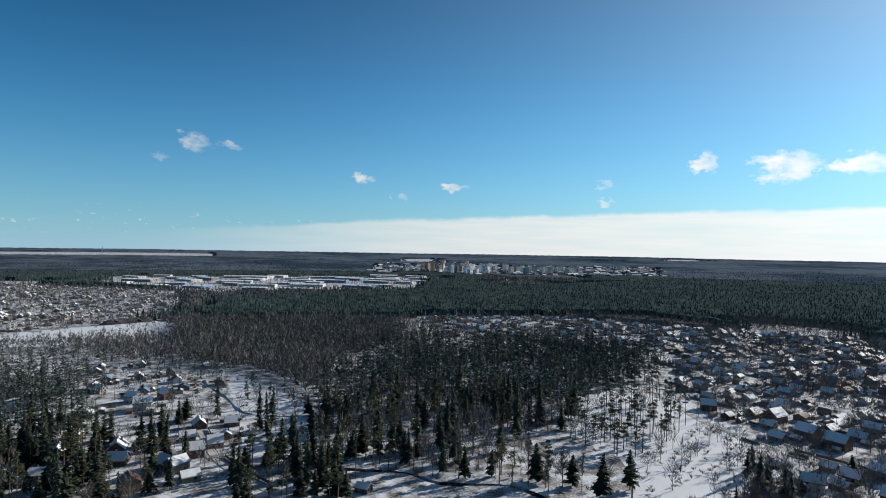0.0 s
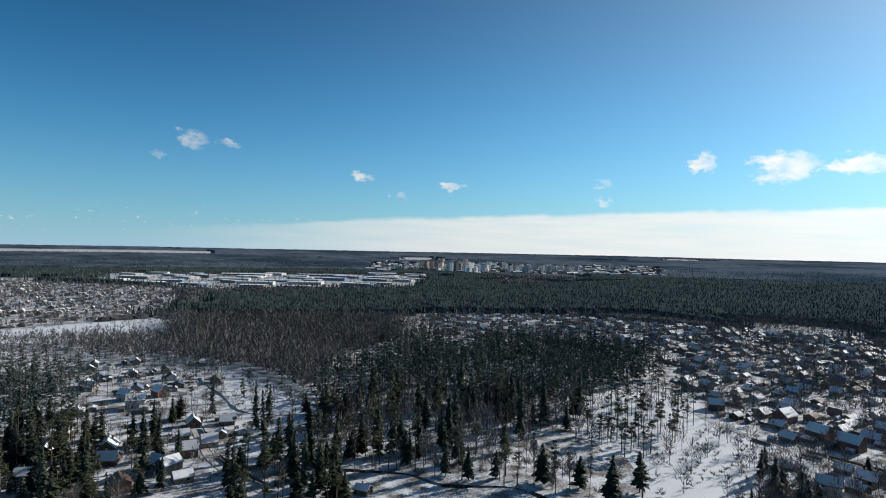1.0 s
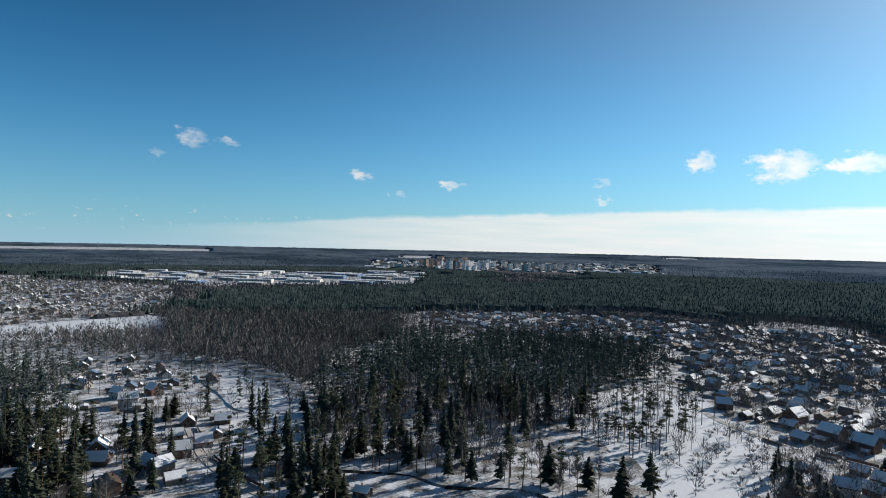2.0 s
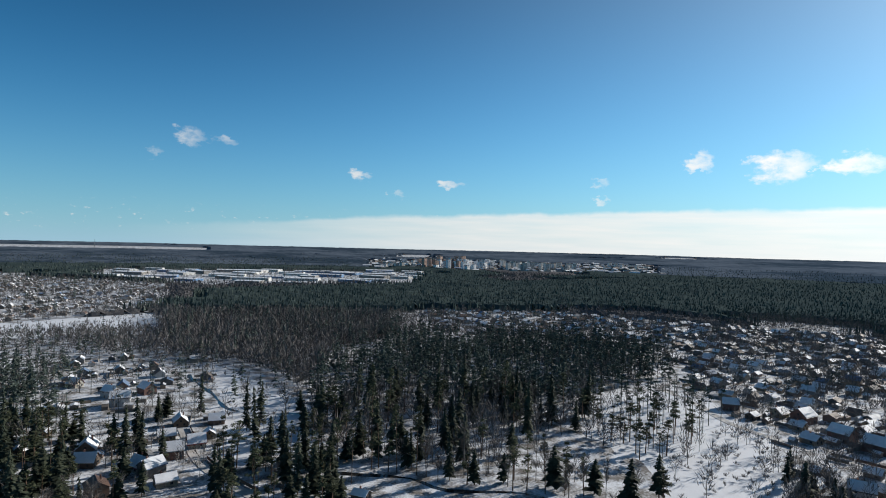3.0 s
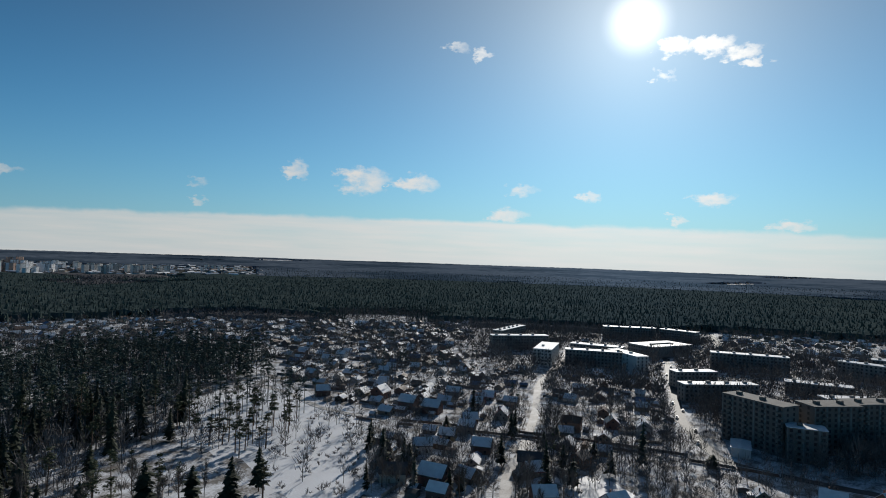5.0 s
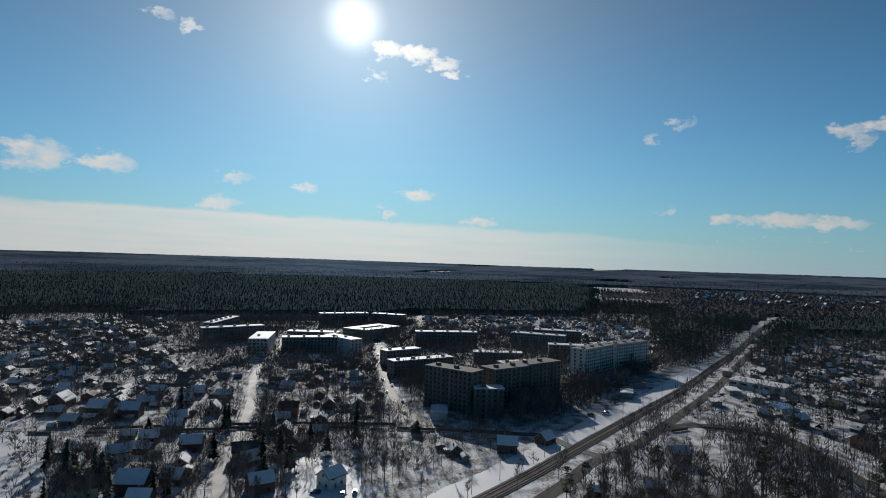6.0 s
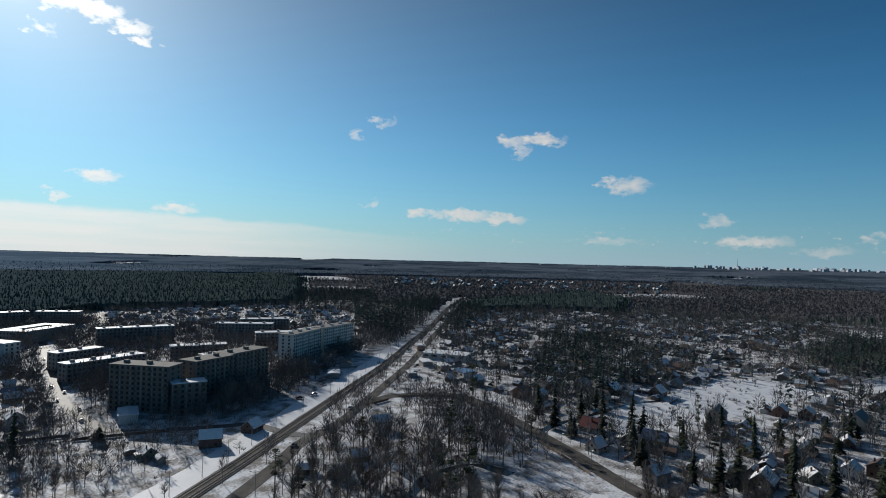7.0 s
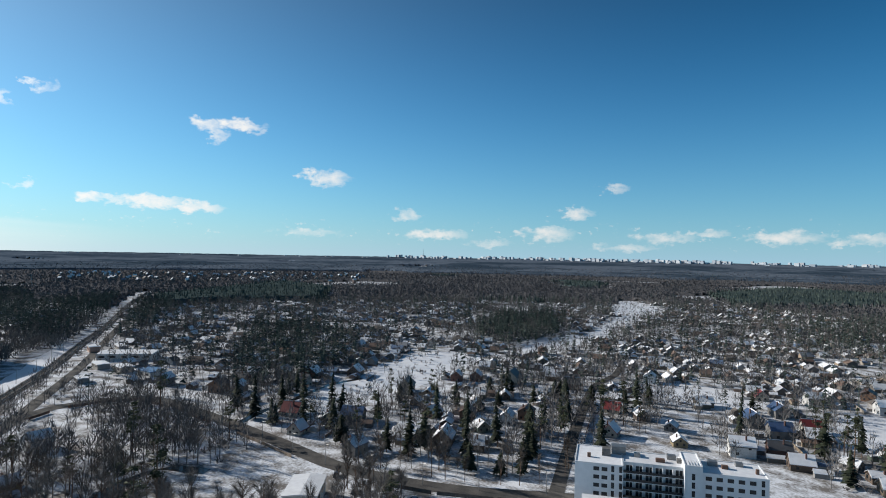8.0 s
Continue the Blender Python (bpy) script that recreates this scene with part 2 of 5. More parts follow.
STEEL = material("rail_steel", (0.30, 0.28, 0.26), (0.42, 0.40, 0.38), 1.0, 0.35, metal=0.9)
WATER = material("dark_water", (0.015, 0.018, 0.02), (0.03, 0.03, 0.03), 0.2, 0.12, spec=0.5)
NEEDLES = material("spruce_needles", (0.026, 0.033, 0.024), (0.060, 0.068, 0.044), 0.25, 0.75, fine=2.0, by="object", spread=0.3, spec=0.1)
PINE = material("pine_needles", (0.050, 0.062, 0.038), (0.096, 0.102, 0.058), 0.25, 0.75, fine=2.0, by="object", spread=0.3, spec=0.1)
# paler and bluer than the near needles, haze mixed into the colour
WOODS = material("conifer_woods_haze", (0.046, 0.064, 0.056), (0.094, 0.112, 0.092), 0.012, 1.0, fine=0.3, by="island", spread=0.35, spec=0.0)
BARE = material("bare_twigs", (0.110, 0.098, 0.089), (0.190, 0.168, 0.152), 0.05, 0.85, fine=0.8, by="object", spread=0.3, spec=0.1)
BROWN = material("bare_woods", (0.098, 0.091, 0.086), (0.178, 0.163, 0.152), 0.012, 0.85, fine=0.3, by="island", spread=0.35, spec=0.1)
BARK = material("conifer_bark", (0.10, 0.065, 0.045), (0.20, 0.12, 0.08), 0.8, 0.9)
BIRCH = material("pale_bark", (0.32, 0.29, 0.26), (0.16, 0.13, 0.11), 0.8, 0.85)
# distance haze is put into the blue-grey of these two far woods
CANOPY = material("far_canopy_haze", (0.034, 0.050, 0.066), (0.112, 0.134, 0.162), 0.0016, 1.0, fine=0.009, bands=(0.64, 0.84), spec=0.0)
THICK = material("closed_woods_haze", (0.040, 0.058, 0.058), (0.070, 0.090, 0.084), 0.006, 1.0, bump=0.6, fine=0.25, spec=0.0)
LITTER = material("brown_thicket", (0.084, 0.082, 0.084), (0.150, 0.142, 0.140), 0.006, 1.0, bump=0.6, fine=0.25, spec=0.0)


def haze_gloss(mat, share):
    """A faint blue gloss that imitates haze over woods seen at a low angle."""
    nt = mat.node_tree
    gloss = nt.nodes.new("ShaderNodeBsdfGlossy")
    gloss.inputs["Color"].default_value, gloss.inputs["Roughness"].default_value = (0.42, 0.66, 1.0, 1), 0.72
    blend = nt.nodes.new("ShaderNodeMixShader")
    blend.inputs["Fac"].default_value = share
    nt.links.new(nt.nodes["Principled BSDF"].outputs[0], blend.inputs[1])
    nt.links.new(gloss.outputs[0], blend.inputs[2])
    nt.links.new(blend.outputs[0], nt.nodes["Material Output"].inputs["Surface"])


# how much imitated haze each kind of wood gets
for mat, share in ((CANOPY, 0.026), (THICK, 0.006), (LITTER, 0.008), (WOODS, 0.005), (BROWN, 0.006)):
    haze_gloss(mat, share)
GLASS = material("dark_window", (0.02, 0.024, 0.03), (0.035, 0.04, 0.045), 0.3, 0.25, spec=0.3)
PANEL = material("concrete_panel", (0.30, 0.285, 0.265), (0.22, 0.205, 0.19), 0.12, 0.85, fine=0.8)
GREYBRICK = material("brown_panel", (0.20, 0.175, 0.155), (0.14, 0.125, 0.11), 0.12, 0.85, fine=0.8)
PALEPANEL = material("pale_panel", (0.62, 0.61, 0.58), (0.52, 0.50, 0.47), 0.12, 0.8, fine=0.8)
PLASTER = material("white_plaster", (0.78, 0.79, 0.80), (0.66, 0.67, 0.68), 0.1, 0.75, fine=0.7)
CITYRED = material("red_brown_cladding", (0.50, 0.33, 0.26), (0.42, 0.28, 0.22), 0.02, 0.8)
FELT = material("roof_felt", (0.10, 0.095, 0.09), (0.20, 0.19, 0.18), 0.2, 0.85)
BOARD = material("weathered_boards", (0.16, 0.12, 0.09), (0.26, 0.21, 0.165), 0.7, 0.85, by="object", spread=0.25)
RUST = material("rust_metal", (0.18, 0.09, 0.06), (0.12, 0.08, 0.06), 0.8, 0.7)
TYRE = material("tyre_rubber", (0.02, 0.02, 0.02), (0.04, 0.04, 0.04), 2, 0.8)
GALV = material("galvanised_steel", (0.30, 0.30, 0.30), (0.22, 0.22, 0.22), 0.5, 0.45, metal=0.6)
FAR_ROOFS = palette("far_roofs", [(0.82, 0.83, 0.86), (0.15, 0.13, 0.115), (0.80, 0.81, 0.84), (0.78, 0.79, 0.82), (0.16, 0.11, 0.09), (0.30, 0.30, 0.31),
                                  (0.76, 0.77, 0.79), (0.80, 0.81, 0.84), (0.78, 0.79, 0.81), (0.20, 0.14, 0.11), (0.64, 0.65, 0.67), (0.14, 0.20, 0.30)])
FAR_WALLS = palette("far_walls", [(0.16, 0.14, 0.125), (0.28, 0.25, 0.215), (0.14, 0.125, 0.115), (0.45, 0.435, 0.41), (0.20, 0.145, 0.12), (0.26, 0.25, 0.24),
                                  (0.28, 0.22, 0.16), (0.13, 0.12, 0.11)])
# white blocks toned blue-grey in place of haze
FAR_TOWERS = palette("far_towers_haze", [(0.52, 0.56, 0.60), (0.38, 0.43, 0.49), (0.60, 0.62, 0.64), (0.33, 0.38, 0.44), (0.45, 0.47, 0.50)])

# ---- mesh helpers ----


def link_mesh(name, V, F, mats, parent=None, label="", index=None):
    """One mesh object from vertex and triangle arrays."""
    V, F = np.asarray(V, np.float32), np.asarray(F, np.int32)
    me = bpy.data.meshes.new(name)
    k = F.shape[1]
    me.vertices.add(len(V))
    me.vertices.foreach_set("co", V.ravel())
    me.loops.add(F.size)
    me.loops.foreach_set("vertex_index", F.ravel())
    me.polygons.add(len(F))
    me.polygons.foreach_set("loop_start", np.arange(0, F.size, k, dtype=np.int32))
    for m in mats if isinstance(mats, (list, tuple)) else [mats]:
        me.materials.append(m)
    if index is not None:
        me.polygons.foreach_set("material_index", np.asarray(index, np.int32))
    me.update(calc_edges=True)
    me.shade_flat()
    ob = new(name, me)
    if parent:
        ob.parent = parent
    if label:
        ob["label"] = label
    return ob


def part(name, bm, mat, parent, label=""):
    me = bpy.data.meshes.new(name)
    bm.to_mesh(me)
    bm.free()
    me.materials.append(mat)
    ob = new(name, me)
    if parent:
        ob.parent = parent
    if label:
        ob["label"] = label
    return ob


def hull(bm, x0, x1, y0, y1, z0, z1, bevel=0.0):
    v = bmesh.ops.create_cube(bm, size=1, matrix=Matrix.Translation(((x0 + x1) / 2, (y0 + y1) / 2, (z0 + z1) / 2)) @ Matrix.Diagonal((x1 - x0, y1 - y0, z1 - z0, 1)))["verts"]
    if bevel:
        bmesh.ops.bevel(bm, geom=list({e for w in v for e in w.link_edges}), offset=bevel, segments=1, affect="EDGES")


def boxed(*dims, bevel=0.0):
    bm = bmesh.new()
    hull(bm, *dims, bevel=bevel)
    return bm


def prism(bm, outline, lo, hi, axis="y"):
    """A closed outline in the x-z plane, drawn out along y."""
    a = [bm.verts.new((x, lo, z)) for x, z in outline]
    b = [bm.verts.new((x, hi, z)) for x, z in outline]
    bm.faces.new(a)
    bm.faces.new(b[::-1])
    for k in range(len(a)):
        j = (k + 1) % len(a)
        bm.faces.new((a[k], b[k], b[j], a[j]))
    bmesh.ops.recalc_face_normals(bm, faces=bm.faces)


def thing(name, m, label, category, group=""):
    ob = new(name)
    ob.empty_display_size = 1
    ob.matrix_world = m
    return tagged(ob, label, category, group)


def tube(p, q, r0, r1, n=4):
    p, q = np.array(p, float), np.array(q, float)
    d = q - p
    d /= np.linalg.norm(d) + 1e-9
    u = np.cross(d, (0.3, 0.9, 0.2))
    u /= np.linalg.norm(u)
    w = np.cross(d, u)
    ang = np.arange(n) * 2 * np.pi / n
    ring = np.cos(ang)[:, None] * u + np.sin(ang)[:, None] * w
    V = np.vstack([p + ring * r0, q + ring * r1])
    F = []
    for k in range(n):
        j = (k + 1) % n
        F += [(k, j, n + j), (k, n + j, n + k)]
    return V, np.array(F)


def joined(pieces):
    V, F, o = [], [], 0
    for v, f in pieces:
        V.append(v)
        F.append(np.asarray(f) + o)
        o += len(v)
    return np.vstack(V), np.vstack(F)


rng = np.random.default_rng(11)

# ---- the lie of the land, bent up far off to fit the camera's horizon ----
CX, CY = -5.0, 30.0


def ground_z(x, y):
    r = np.hypot(x - CX, y - CY)
    az = np.arctan2(x - CX, y - CY)
    u = np.clip((r - 2200) / 2700, 0, 1.1)
    return (61 + 11 * np.cos(az) - 12 * np.exp(-((az - 1.4) / 0.61) ** 2) + 1.2 * np.sin(az * 9) + 0.8 * np.sin(az * 23 + 1)) * u ** 1.12


rings = np.concatenate([np.linspace(0, 2200, 34), np.linspace(2280, 4950, 40)])
NA = 144
aa = np.linspace(0, 2 * np.pi, NA, endpoint=False)
gx = CX + rings[:, None] * np.sin(aa)
gy = CY + rings[:, None] * np.cos(aa)
gv = np.stack([gx, gy, ground_z(gx, gy)], -1).reshape(-1, 3)
i, j = np.meshgrid(np.arange(len(rings) - 1), np.arange(NA), indexing="ij")
j2 = (j + 1) % NA
quads = np.stack([i * NA + j, i * NA + j2, (i + 1) * NA + j2, (i + 1) * NA + j], -1).reshape(-1, 4)[:, ::-1]
ground = link_mesh("ground", gv, quads, GROUND)
ground.data.shade_smooth()
tagged(ground, "snow-covered flat land with bare brown patches", "ground", kind="structure")

# ---- zones of the plan ----
DENSE = [(-100, 394), (-67, 383), (-24, 402), (28, 367), (87, 438), (175, 502), (185, 584), (107, 640), (-14, 650), (-79, 640), (-118, 545)]
OPEN = [(-82, 318), (-49, 283), (-10, 268), (35, 259), (72, 252), (82, 305), (62, 350), (91, 439), (28, 367), (-24, 402), (-67, 383), (-100, 394)]
PINES = [(60, 353), (82, 300), (108, 318), (157, 385), (151, 445), (89, 430)]
SPRUCE_A = [(-118, 292), (-53, 300), (-43, 240), (-90, 225)]
SPRUCE_B = [(-321, 394), (-287, 414), (-180, 300), (-145, 239), (-120, 215), (-210, 225)]
SPRUCE_C = [(-400, 462), (-303, 471), (-253, 371), (-310, 366)]
VILLAGE_W = [(-340, 500), (-215, 508), (-160, 400), (-107, 280), (-125, 240), (-150, 245), (-188, 309)]
GLEN = [(-210, 500), (-180, 470), (-100, 385), (-80, 315), (-105, 290), (-150, 380)]
BIRCHES = [(-310, 617), (-389, 773), (-242, 818), (-77, 790), (-79, 630), (-118, 545), (-106, 417), (-177, 487), (-242, 503)]
PLANT_A = [(-345, 750), (-526, 1157), (-125, 1526), (-74, 900), (-242, 818)]
PLANT_B = [(-125, 1526), (689, 2236), (2100, 2400), (2300, 700), (1150, 300), (1000, 520), (700, 690), (446, 994), (150, 980), (-76, 940)]
VILLAGE_N = [(-76, 930), (117, 965), (300, 880), (87, 718), (-15, 681)]
VILLAGE_FAR = [(-1260, 1500), (-664, 1330), (-445, 865), (-530, 660), (-900, 900)]
FIELD_W = [(-545, 640), (-425, 805), (-335, 655), (-470, 572)]
INDUSTRY = [(-1185, 1924), (-171, 2300), (-140, 1620), (-567, 1330), (-932, 1514)]
MEADOW_N = [(82, 305), (80, 252), (106, 240), (138, 292), (160, 345), (160, 385), (108, 325)]
VILLAGE_NE = [(-58, 745), (69, 740), (307, 860), (560, 740), (408, 560), (330, 400), (275, 322), (240, 195), (150, 190), (112, 250), (172, 323), (165, 410), (160, 449), (190, 541), (180, 610), (80, 690)]
VILLAGE_M = [(235, 195), (262, 178), (330, 250), (425, 325), (480, 395), (420, 420), (340, 362), (272, 300), (205, 240), (178, 215)]
VILLAGE_R = [(130, 195), (175, 165), (275, 128), (280, 150), (262, 175), (235, 195), (178, 215), (150, 200)]
LOT = [(201, 210), (208, 196), (200, 174), (178, 159), (165, 181)]
BLOCKS_ZONE = [(300, 240), (300, 330), (380, 520), (560, 600), (720, 480), (640, 180), (520, 90), (300, 130)]
VILLAGE_E = [(600, 560), (850, 500), (1020, 260), (900, 70), (660, 100), (680, 300)]
THICKET = [(200, 86), (300, 72), (372, 58), (362, 12), (300, -12), (215, -44), (180, -62), (120, -30), (110, 60)]
VILLAGE_SE = [(420, 22), (520, 44), (900, 20), (1000, -150), (900, -500), (680, -950), (350, -900), (120, -520), (60, -330), (50, -215), (150, -200), (180, -160), (200, -90), (260, -48), (340, -18)]
MEADOW_A = [(321, -62), (379, -126), (431, -176), (438, -234), (399, -239), (353, -184), (319, -132), (299, -94), (293, -66)]
MEADOW_B = [(470, -340), (476, -415), (513, -484), (604, -606), (710, -703), (845, -888), (642, -760), (533, -563), (467, -464), (422, -358), (387, -282), (408, -268)]
MEADOW_C = [(277, -262), (268, -307), (216, -322), (191, -283), (226, -266)]
MEADOW_D = [(166, -322), (148, -340), (120, -290), (136, -262)]
CONIFER_S = [(1107, -25), (1600, -380), (1300, -420), (900, -270), (860, -45)]
CONIFER_T = [(881, -1185), (1000, -1700), (722, -1664), (511, -1175), (640, -933)]
CONIFER_U = [(356, -31), (489, -60), (610, -100), (660, -170), (520, -185), (407, -119), (357, -72)]
CONIFER_V = [(524, -310), (653, -452), (601, -488), (473, -387), (438, -295)]
CONIFER_R = [(317, -504), (411, -730), (390, -894), (252, -574), (279, -508)]
CONIFER_L = [(680, 119), (964, 156), (1056, 77), (1107, 12), (834, 34), (650, 56), (573, 72)]
RAIL_SOUTH = [(640, 20), (1010, -12), (1010, -60), (830, -40), (700, -12)]

# streets and lines
RAIL = [(110, 137), (150, 129), (203, 117), (241, 109), (287, 101), (363, 87), (478, 66), (600, 50), (760, 28), (1030, 0), (1300, -40)]
ROAD_RAIL = [(120, 114), (150, 110), (207, 99), (241, 93), (268, 90), (296, 79), (330, 72), (400, 60), (480, 47), (600, 33), (785, 12)]
ROAD_S = [(345, 69), (366, 50), (368, 12), (320, -13), (258, -36), (214, -51), (178, -76), (150, -111), (110, -165)]
ROAD_SE = [(152, -108), (186, -144), (210, -170), (250, -215), (280, -252), (300, -290), (330, -330)]
ROAD_E = [(680, 406), (560, 400), (537, 386), (413, 298), (336, 243), (297, 206), (280, 180), (290, 140), (296, 122), (282, 100), (279, 89)]
ROAD_FAR = [(820, 499), (680, 406)]
LANE_E = [(140, 190), (170, 223), (203, 248), (266, 302), (336, 367), (426, 428), (492, 480)]
LANE_X = [(175, 322), (192, 303), (232, 253), (267, 196), (284, 160)]
LANE_N = [(140, 450), (148, 420), (152, 373), (172, 330)]
LANE_W = [(-150, 330), (-122, 287), (-97, 262), (-76, 246)]
BROOK_N = [(-60, 279), (-48, 278), (-26, 276), (-10, 265), (21, 265), (36, 252), (52, 246)]
BROOK_W = [(-205, 455), (-198, 442), (-166, 403), (-140, 368), (-113, 362), (-93, 368)]
SNOW_RAIL = [(150, 140), (205, 128), (244, 120), (290, 112), (366, 98), (480, 77), (600, 61)]
STREAM_S = [(365, -120), (354, -93), (328, -64), (310, -42), (285, -20)]


def curve(points, step=6.0):
    """A smooth line through the points."""
    P = np.array(points, float)
    P = np.vstack([2 * P[0] - P[1], P, 2 * P[-1] - P[-2]])
    out = []
    for k in range(1, len(P) - 2):
        n = max(2, int(np.linalg.norm(P[k + 1] - P[k]) / step))
        for t in np.arange(n) / n:
            a, b, c, d = P[k - 1:k + 3]
            out.append(0.5 * (2 * b + (c - a) * t + (2 * a - 5 * b + 4 * c - d) * t * t + (3 * b - a - 3 * c + d) * t ** 3))
    return np.array(out + [P[-2]])


def strip(name, points, width, top, mat, parent=None, offset=0.0, low=-0.3, wobble=0.0):
    P = curve(points)
    d = np.gradient(P, axis=0)
    n = np.stack([-d[:, 1], d[:, 0]], 1) / np.linalg.norm(d, axis=1)[:, None]
    w = width / 2 + wobble * np.sin(np.arange(len(P)) * 0.9) + wobble * 0.6 * np.sin(np.arange(len(P)) * 2.3)
    L, R = P + n * (offset + w[:, None] if wobble else offset + width / 2), P + n * (offset - w[:, None] if wobble else offset - width / 2)
    m = len(P)
    z = ground_z(P[:, 0], P[:, 1])
    V = np.vstack([np.column_stack([q, z + h]) for q, h in ((L, top), (R, top), (R, low), (L, low))])
    F = []
    for k in range(m - 1):
        for s in range(3):
            a, b = s * m + k, (s + 1) * m + k
            F.append((a, b, b + 1, a + 1))
        F.append((3 * m + k, k, k + 1, 3 * m + k + 1))
    ob = link_mesh(name, V, F, mat, parent)
    return ob


WAYS = []


def way(name, points, width, mat, label, top, category="road", verge=0.0):
    ob = strip(name, points, width, top, mat)
    tagged(ob, label, category, kind="structure")
    WAYS.append((curve(points, 8.0), width / 2 + verge))
    return ob


way("road_1", ROAD_RAIL, 6.8, ASPHALT, "grey asphalt road beside the railway line", 0.100, verge=1.2)
way("road_2", ROAD_S, 8.5, ASPHALT, "grey asphalt road with dirty snowy verges", 0.112, verge=2.5)
way("road_3", ROAD_SE, 5.5, ASPHALT, "narrow asphalt street between gardens", 0.124, verge=0.6)
way("road_4", ROAD_E, 6.2, WET, "wet asphalt street shining against the sun", 0.136, verge=4)
way("road_5", ROAD_FAR, 9.0, WET, "wet asphalt street leading towards the forest", 0.148, verge=3)
way("lane_1", LANE_E, 5.0, TRODDEN, "lane of packed grey snow", 0.160, verge=2)
way("lane_2", LANE_X, 5.0, TRODDEN, "lane of packed snow between fences", 0.172, verge=1.5)
way("lane_3", LANE_N, 5.0, TRODDEN, "lane of packed snow beside the meadow", 0.184, verge=1.5)
way("lane_4", LANE_W, 4.5, TRODDEN, "lane of packed snow among cottages", 0.196, verge=1.5)
for pts, wdt in ((BROOK_N, 2.6), (BROOK_W, 2.2), (STREAM_S, 3.4)):
    b = strip("water", pts, wdt, 0.06, WATER, wobble=0.5)
    tagged(b, "narrow dark brook winding through snow", "brook", kind="structure")
    WAYS.append((curve(pts, 8.0), 2.5))
yard = strip("water", [(168, 55), (200, 40), (226, 30), (243, 12), (232, -4)], 4.5, 0.07, WATER, wobble=1.2)
tagged(yard, "dark winding pond arm with snowy banks", "brook", kind="structure")

strip("snow_bank", SNOW_RAIL, 14, 0.02, SNOW, wobble=0.5)
tagged(bpy.data.objects["snow_bank"], "clean snow strip along the railway", "snow bank", kind="structure")


def snowfield(poly, top, label):
    """Clean untrodden snow over a meadow, with an uneven edge."""
    P = curve(poly + poly[:1], 7.0)[:-1]
    c = P.mean(0)
    P = c + (P - c) * (1 + 0.05 * np.sin(np.arange(len(P)) * 1.7)[:, None] + 0.03 * np.sin(np.arange(len(P)) * 4.1)[:, None])
    bm = bmesh.new()
    f = bm.faces.new([bm.verts.new((x, y, top)) for x, y in P])
    up = bmesh.ops.extrude_face_region(bm, geom=[f])
    bmesh.ops.translate(bm, verts=[v for v in up["geom"] if isinstance(v, bmesh.types.BMVert)], vec=(0, 0, -0.3))
    bmesh.ops.triangulate(bm, faces=bm.faces)
    bmesh.ops.recalc_face_normals(bm, faces=bm.faces)
    tagged(part("snowfield", bm, SNOW, None), label, "snow field", kind="structure")


for k, poly in enumerate((MEADOW_N, PINES, FIELD_W, MEADOW_A, MEADOW_B, MEADOW_C, MEADOW_D, GLEN, LOT)):
    snowfield(poly, 0.012 + 0.004 * k, "open meadow under clean snow")
railway = thing("railway", Matrix(), "double-track railway on brown ballast between snow banks", "railway")
strip("ballast", RAIL, 8.0, 0.30, BALLAST, railway)
for off in (-2.8, -1.28, 1.28, 2.8):
    strip("rail", RAIL, 0.14, 0.58, STEEL, railway, offset=off, low=0.25)
sl = curve(RAIL[:8], 0.8)
sd = np.gradient(sl, axis=0)
sd /= np.linalg.norm(sd, axis=1)[:, None]
sn = np.stack([-sd[:, 1], sd[:, 0]], 1)
box8 = np.array([(a, b, c) for a in (-1, 1) for b in (-1, 1) for c in (0, 1)], float)
boxf = np.array([(0, 1, 3), (0, 3, 2), (4, 6, 7), (4, 7, 5), (0, 4, 5), (0, 5, 1), (2, 3, 7), (2, 7, 6), (1, 5, 7), (1, 7, 3)])
sv = []
for off in (-2.04, 2.04):
    for c, d, n in zip(sl[::2], sd[::2], sn[::2]):
        q = c + n * off
        sv.append(np.column_stack([q + box8[:, :1] * d * 0.13 + box8[:, 1:2] * n * 1.3, 0.28 + box8[:, 2] * 0.16]))
sleepers = link_mesh("sleepers", np.vstack(sv), np.vstack([boxf + 8 * k for k in range(len(sv))]), BOARD, railway)
tagged(sleepers, kind="stuff")
WAYS.append((curve(RAIL, 8.0), 5.2))
WAYS.append((curve([(x + 4, y + 13) for x, y in RAIL[:7]], 8.0), 6.0))

# ---- placing ----


def inside(pts, poly):
    x, y = pts[:, 0], pts[:, 1]
    hit = np.zeros(len(pts), bool)
    for (x0, y0), (x1, y1) in zip(poly, poly[1:] + poly[:1]):
        hit ^= ((y0 > y) != (y1 > y)) & (x < (x1 - x0) * (y - y0) / ((y1 - y0) or 1e-9) + x0)
    return hit


def grid(poly, step, jitter=0.45, turn=0.0):
    P = np.array(poly, float)
    c, s = math.cos(turn), math.sin(turn)
    R = np.array([[c, -s], [s, c]])
    Q = P @ R
    gx, gy = np.meshgrid(np.arange(Q[:, 0].min(), Q[:, 0].max(), step), np.arange(Q[:, 1].min(), Q[:, 1].max(), step))
    g = np.column_stack([gx.ravel(), gy.ravel()])
    g = (g + rng.uniform(-jitter, jitter, g.shape) * step) @ R.T
    return g[inside(g, poly)]


TAKEN = []          # circles that buildings keep for themselves


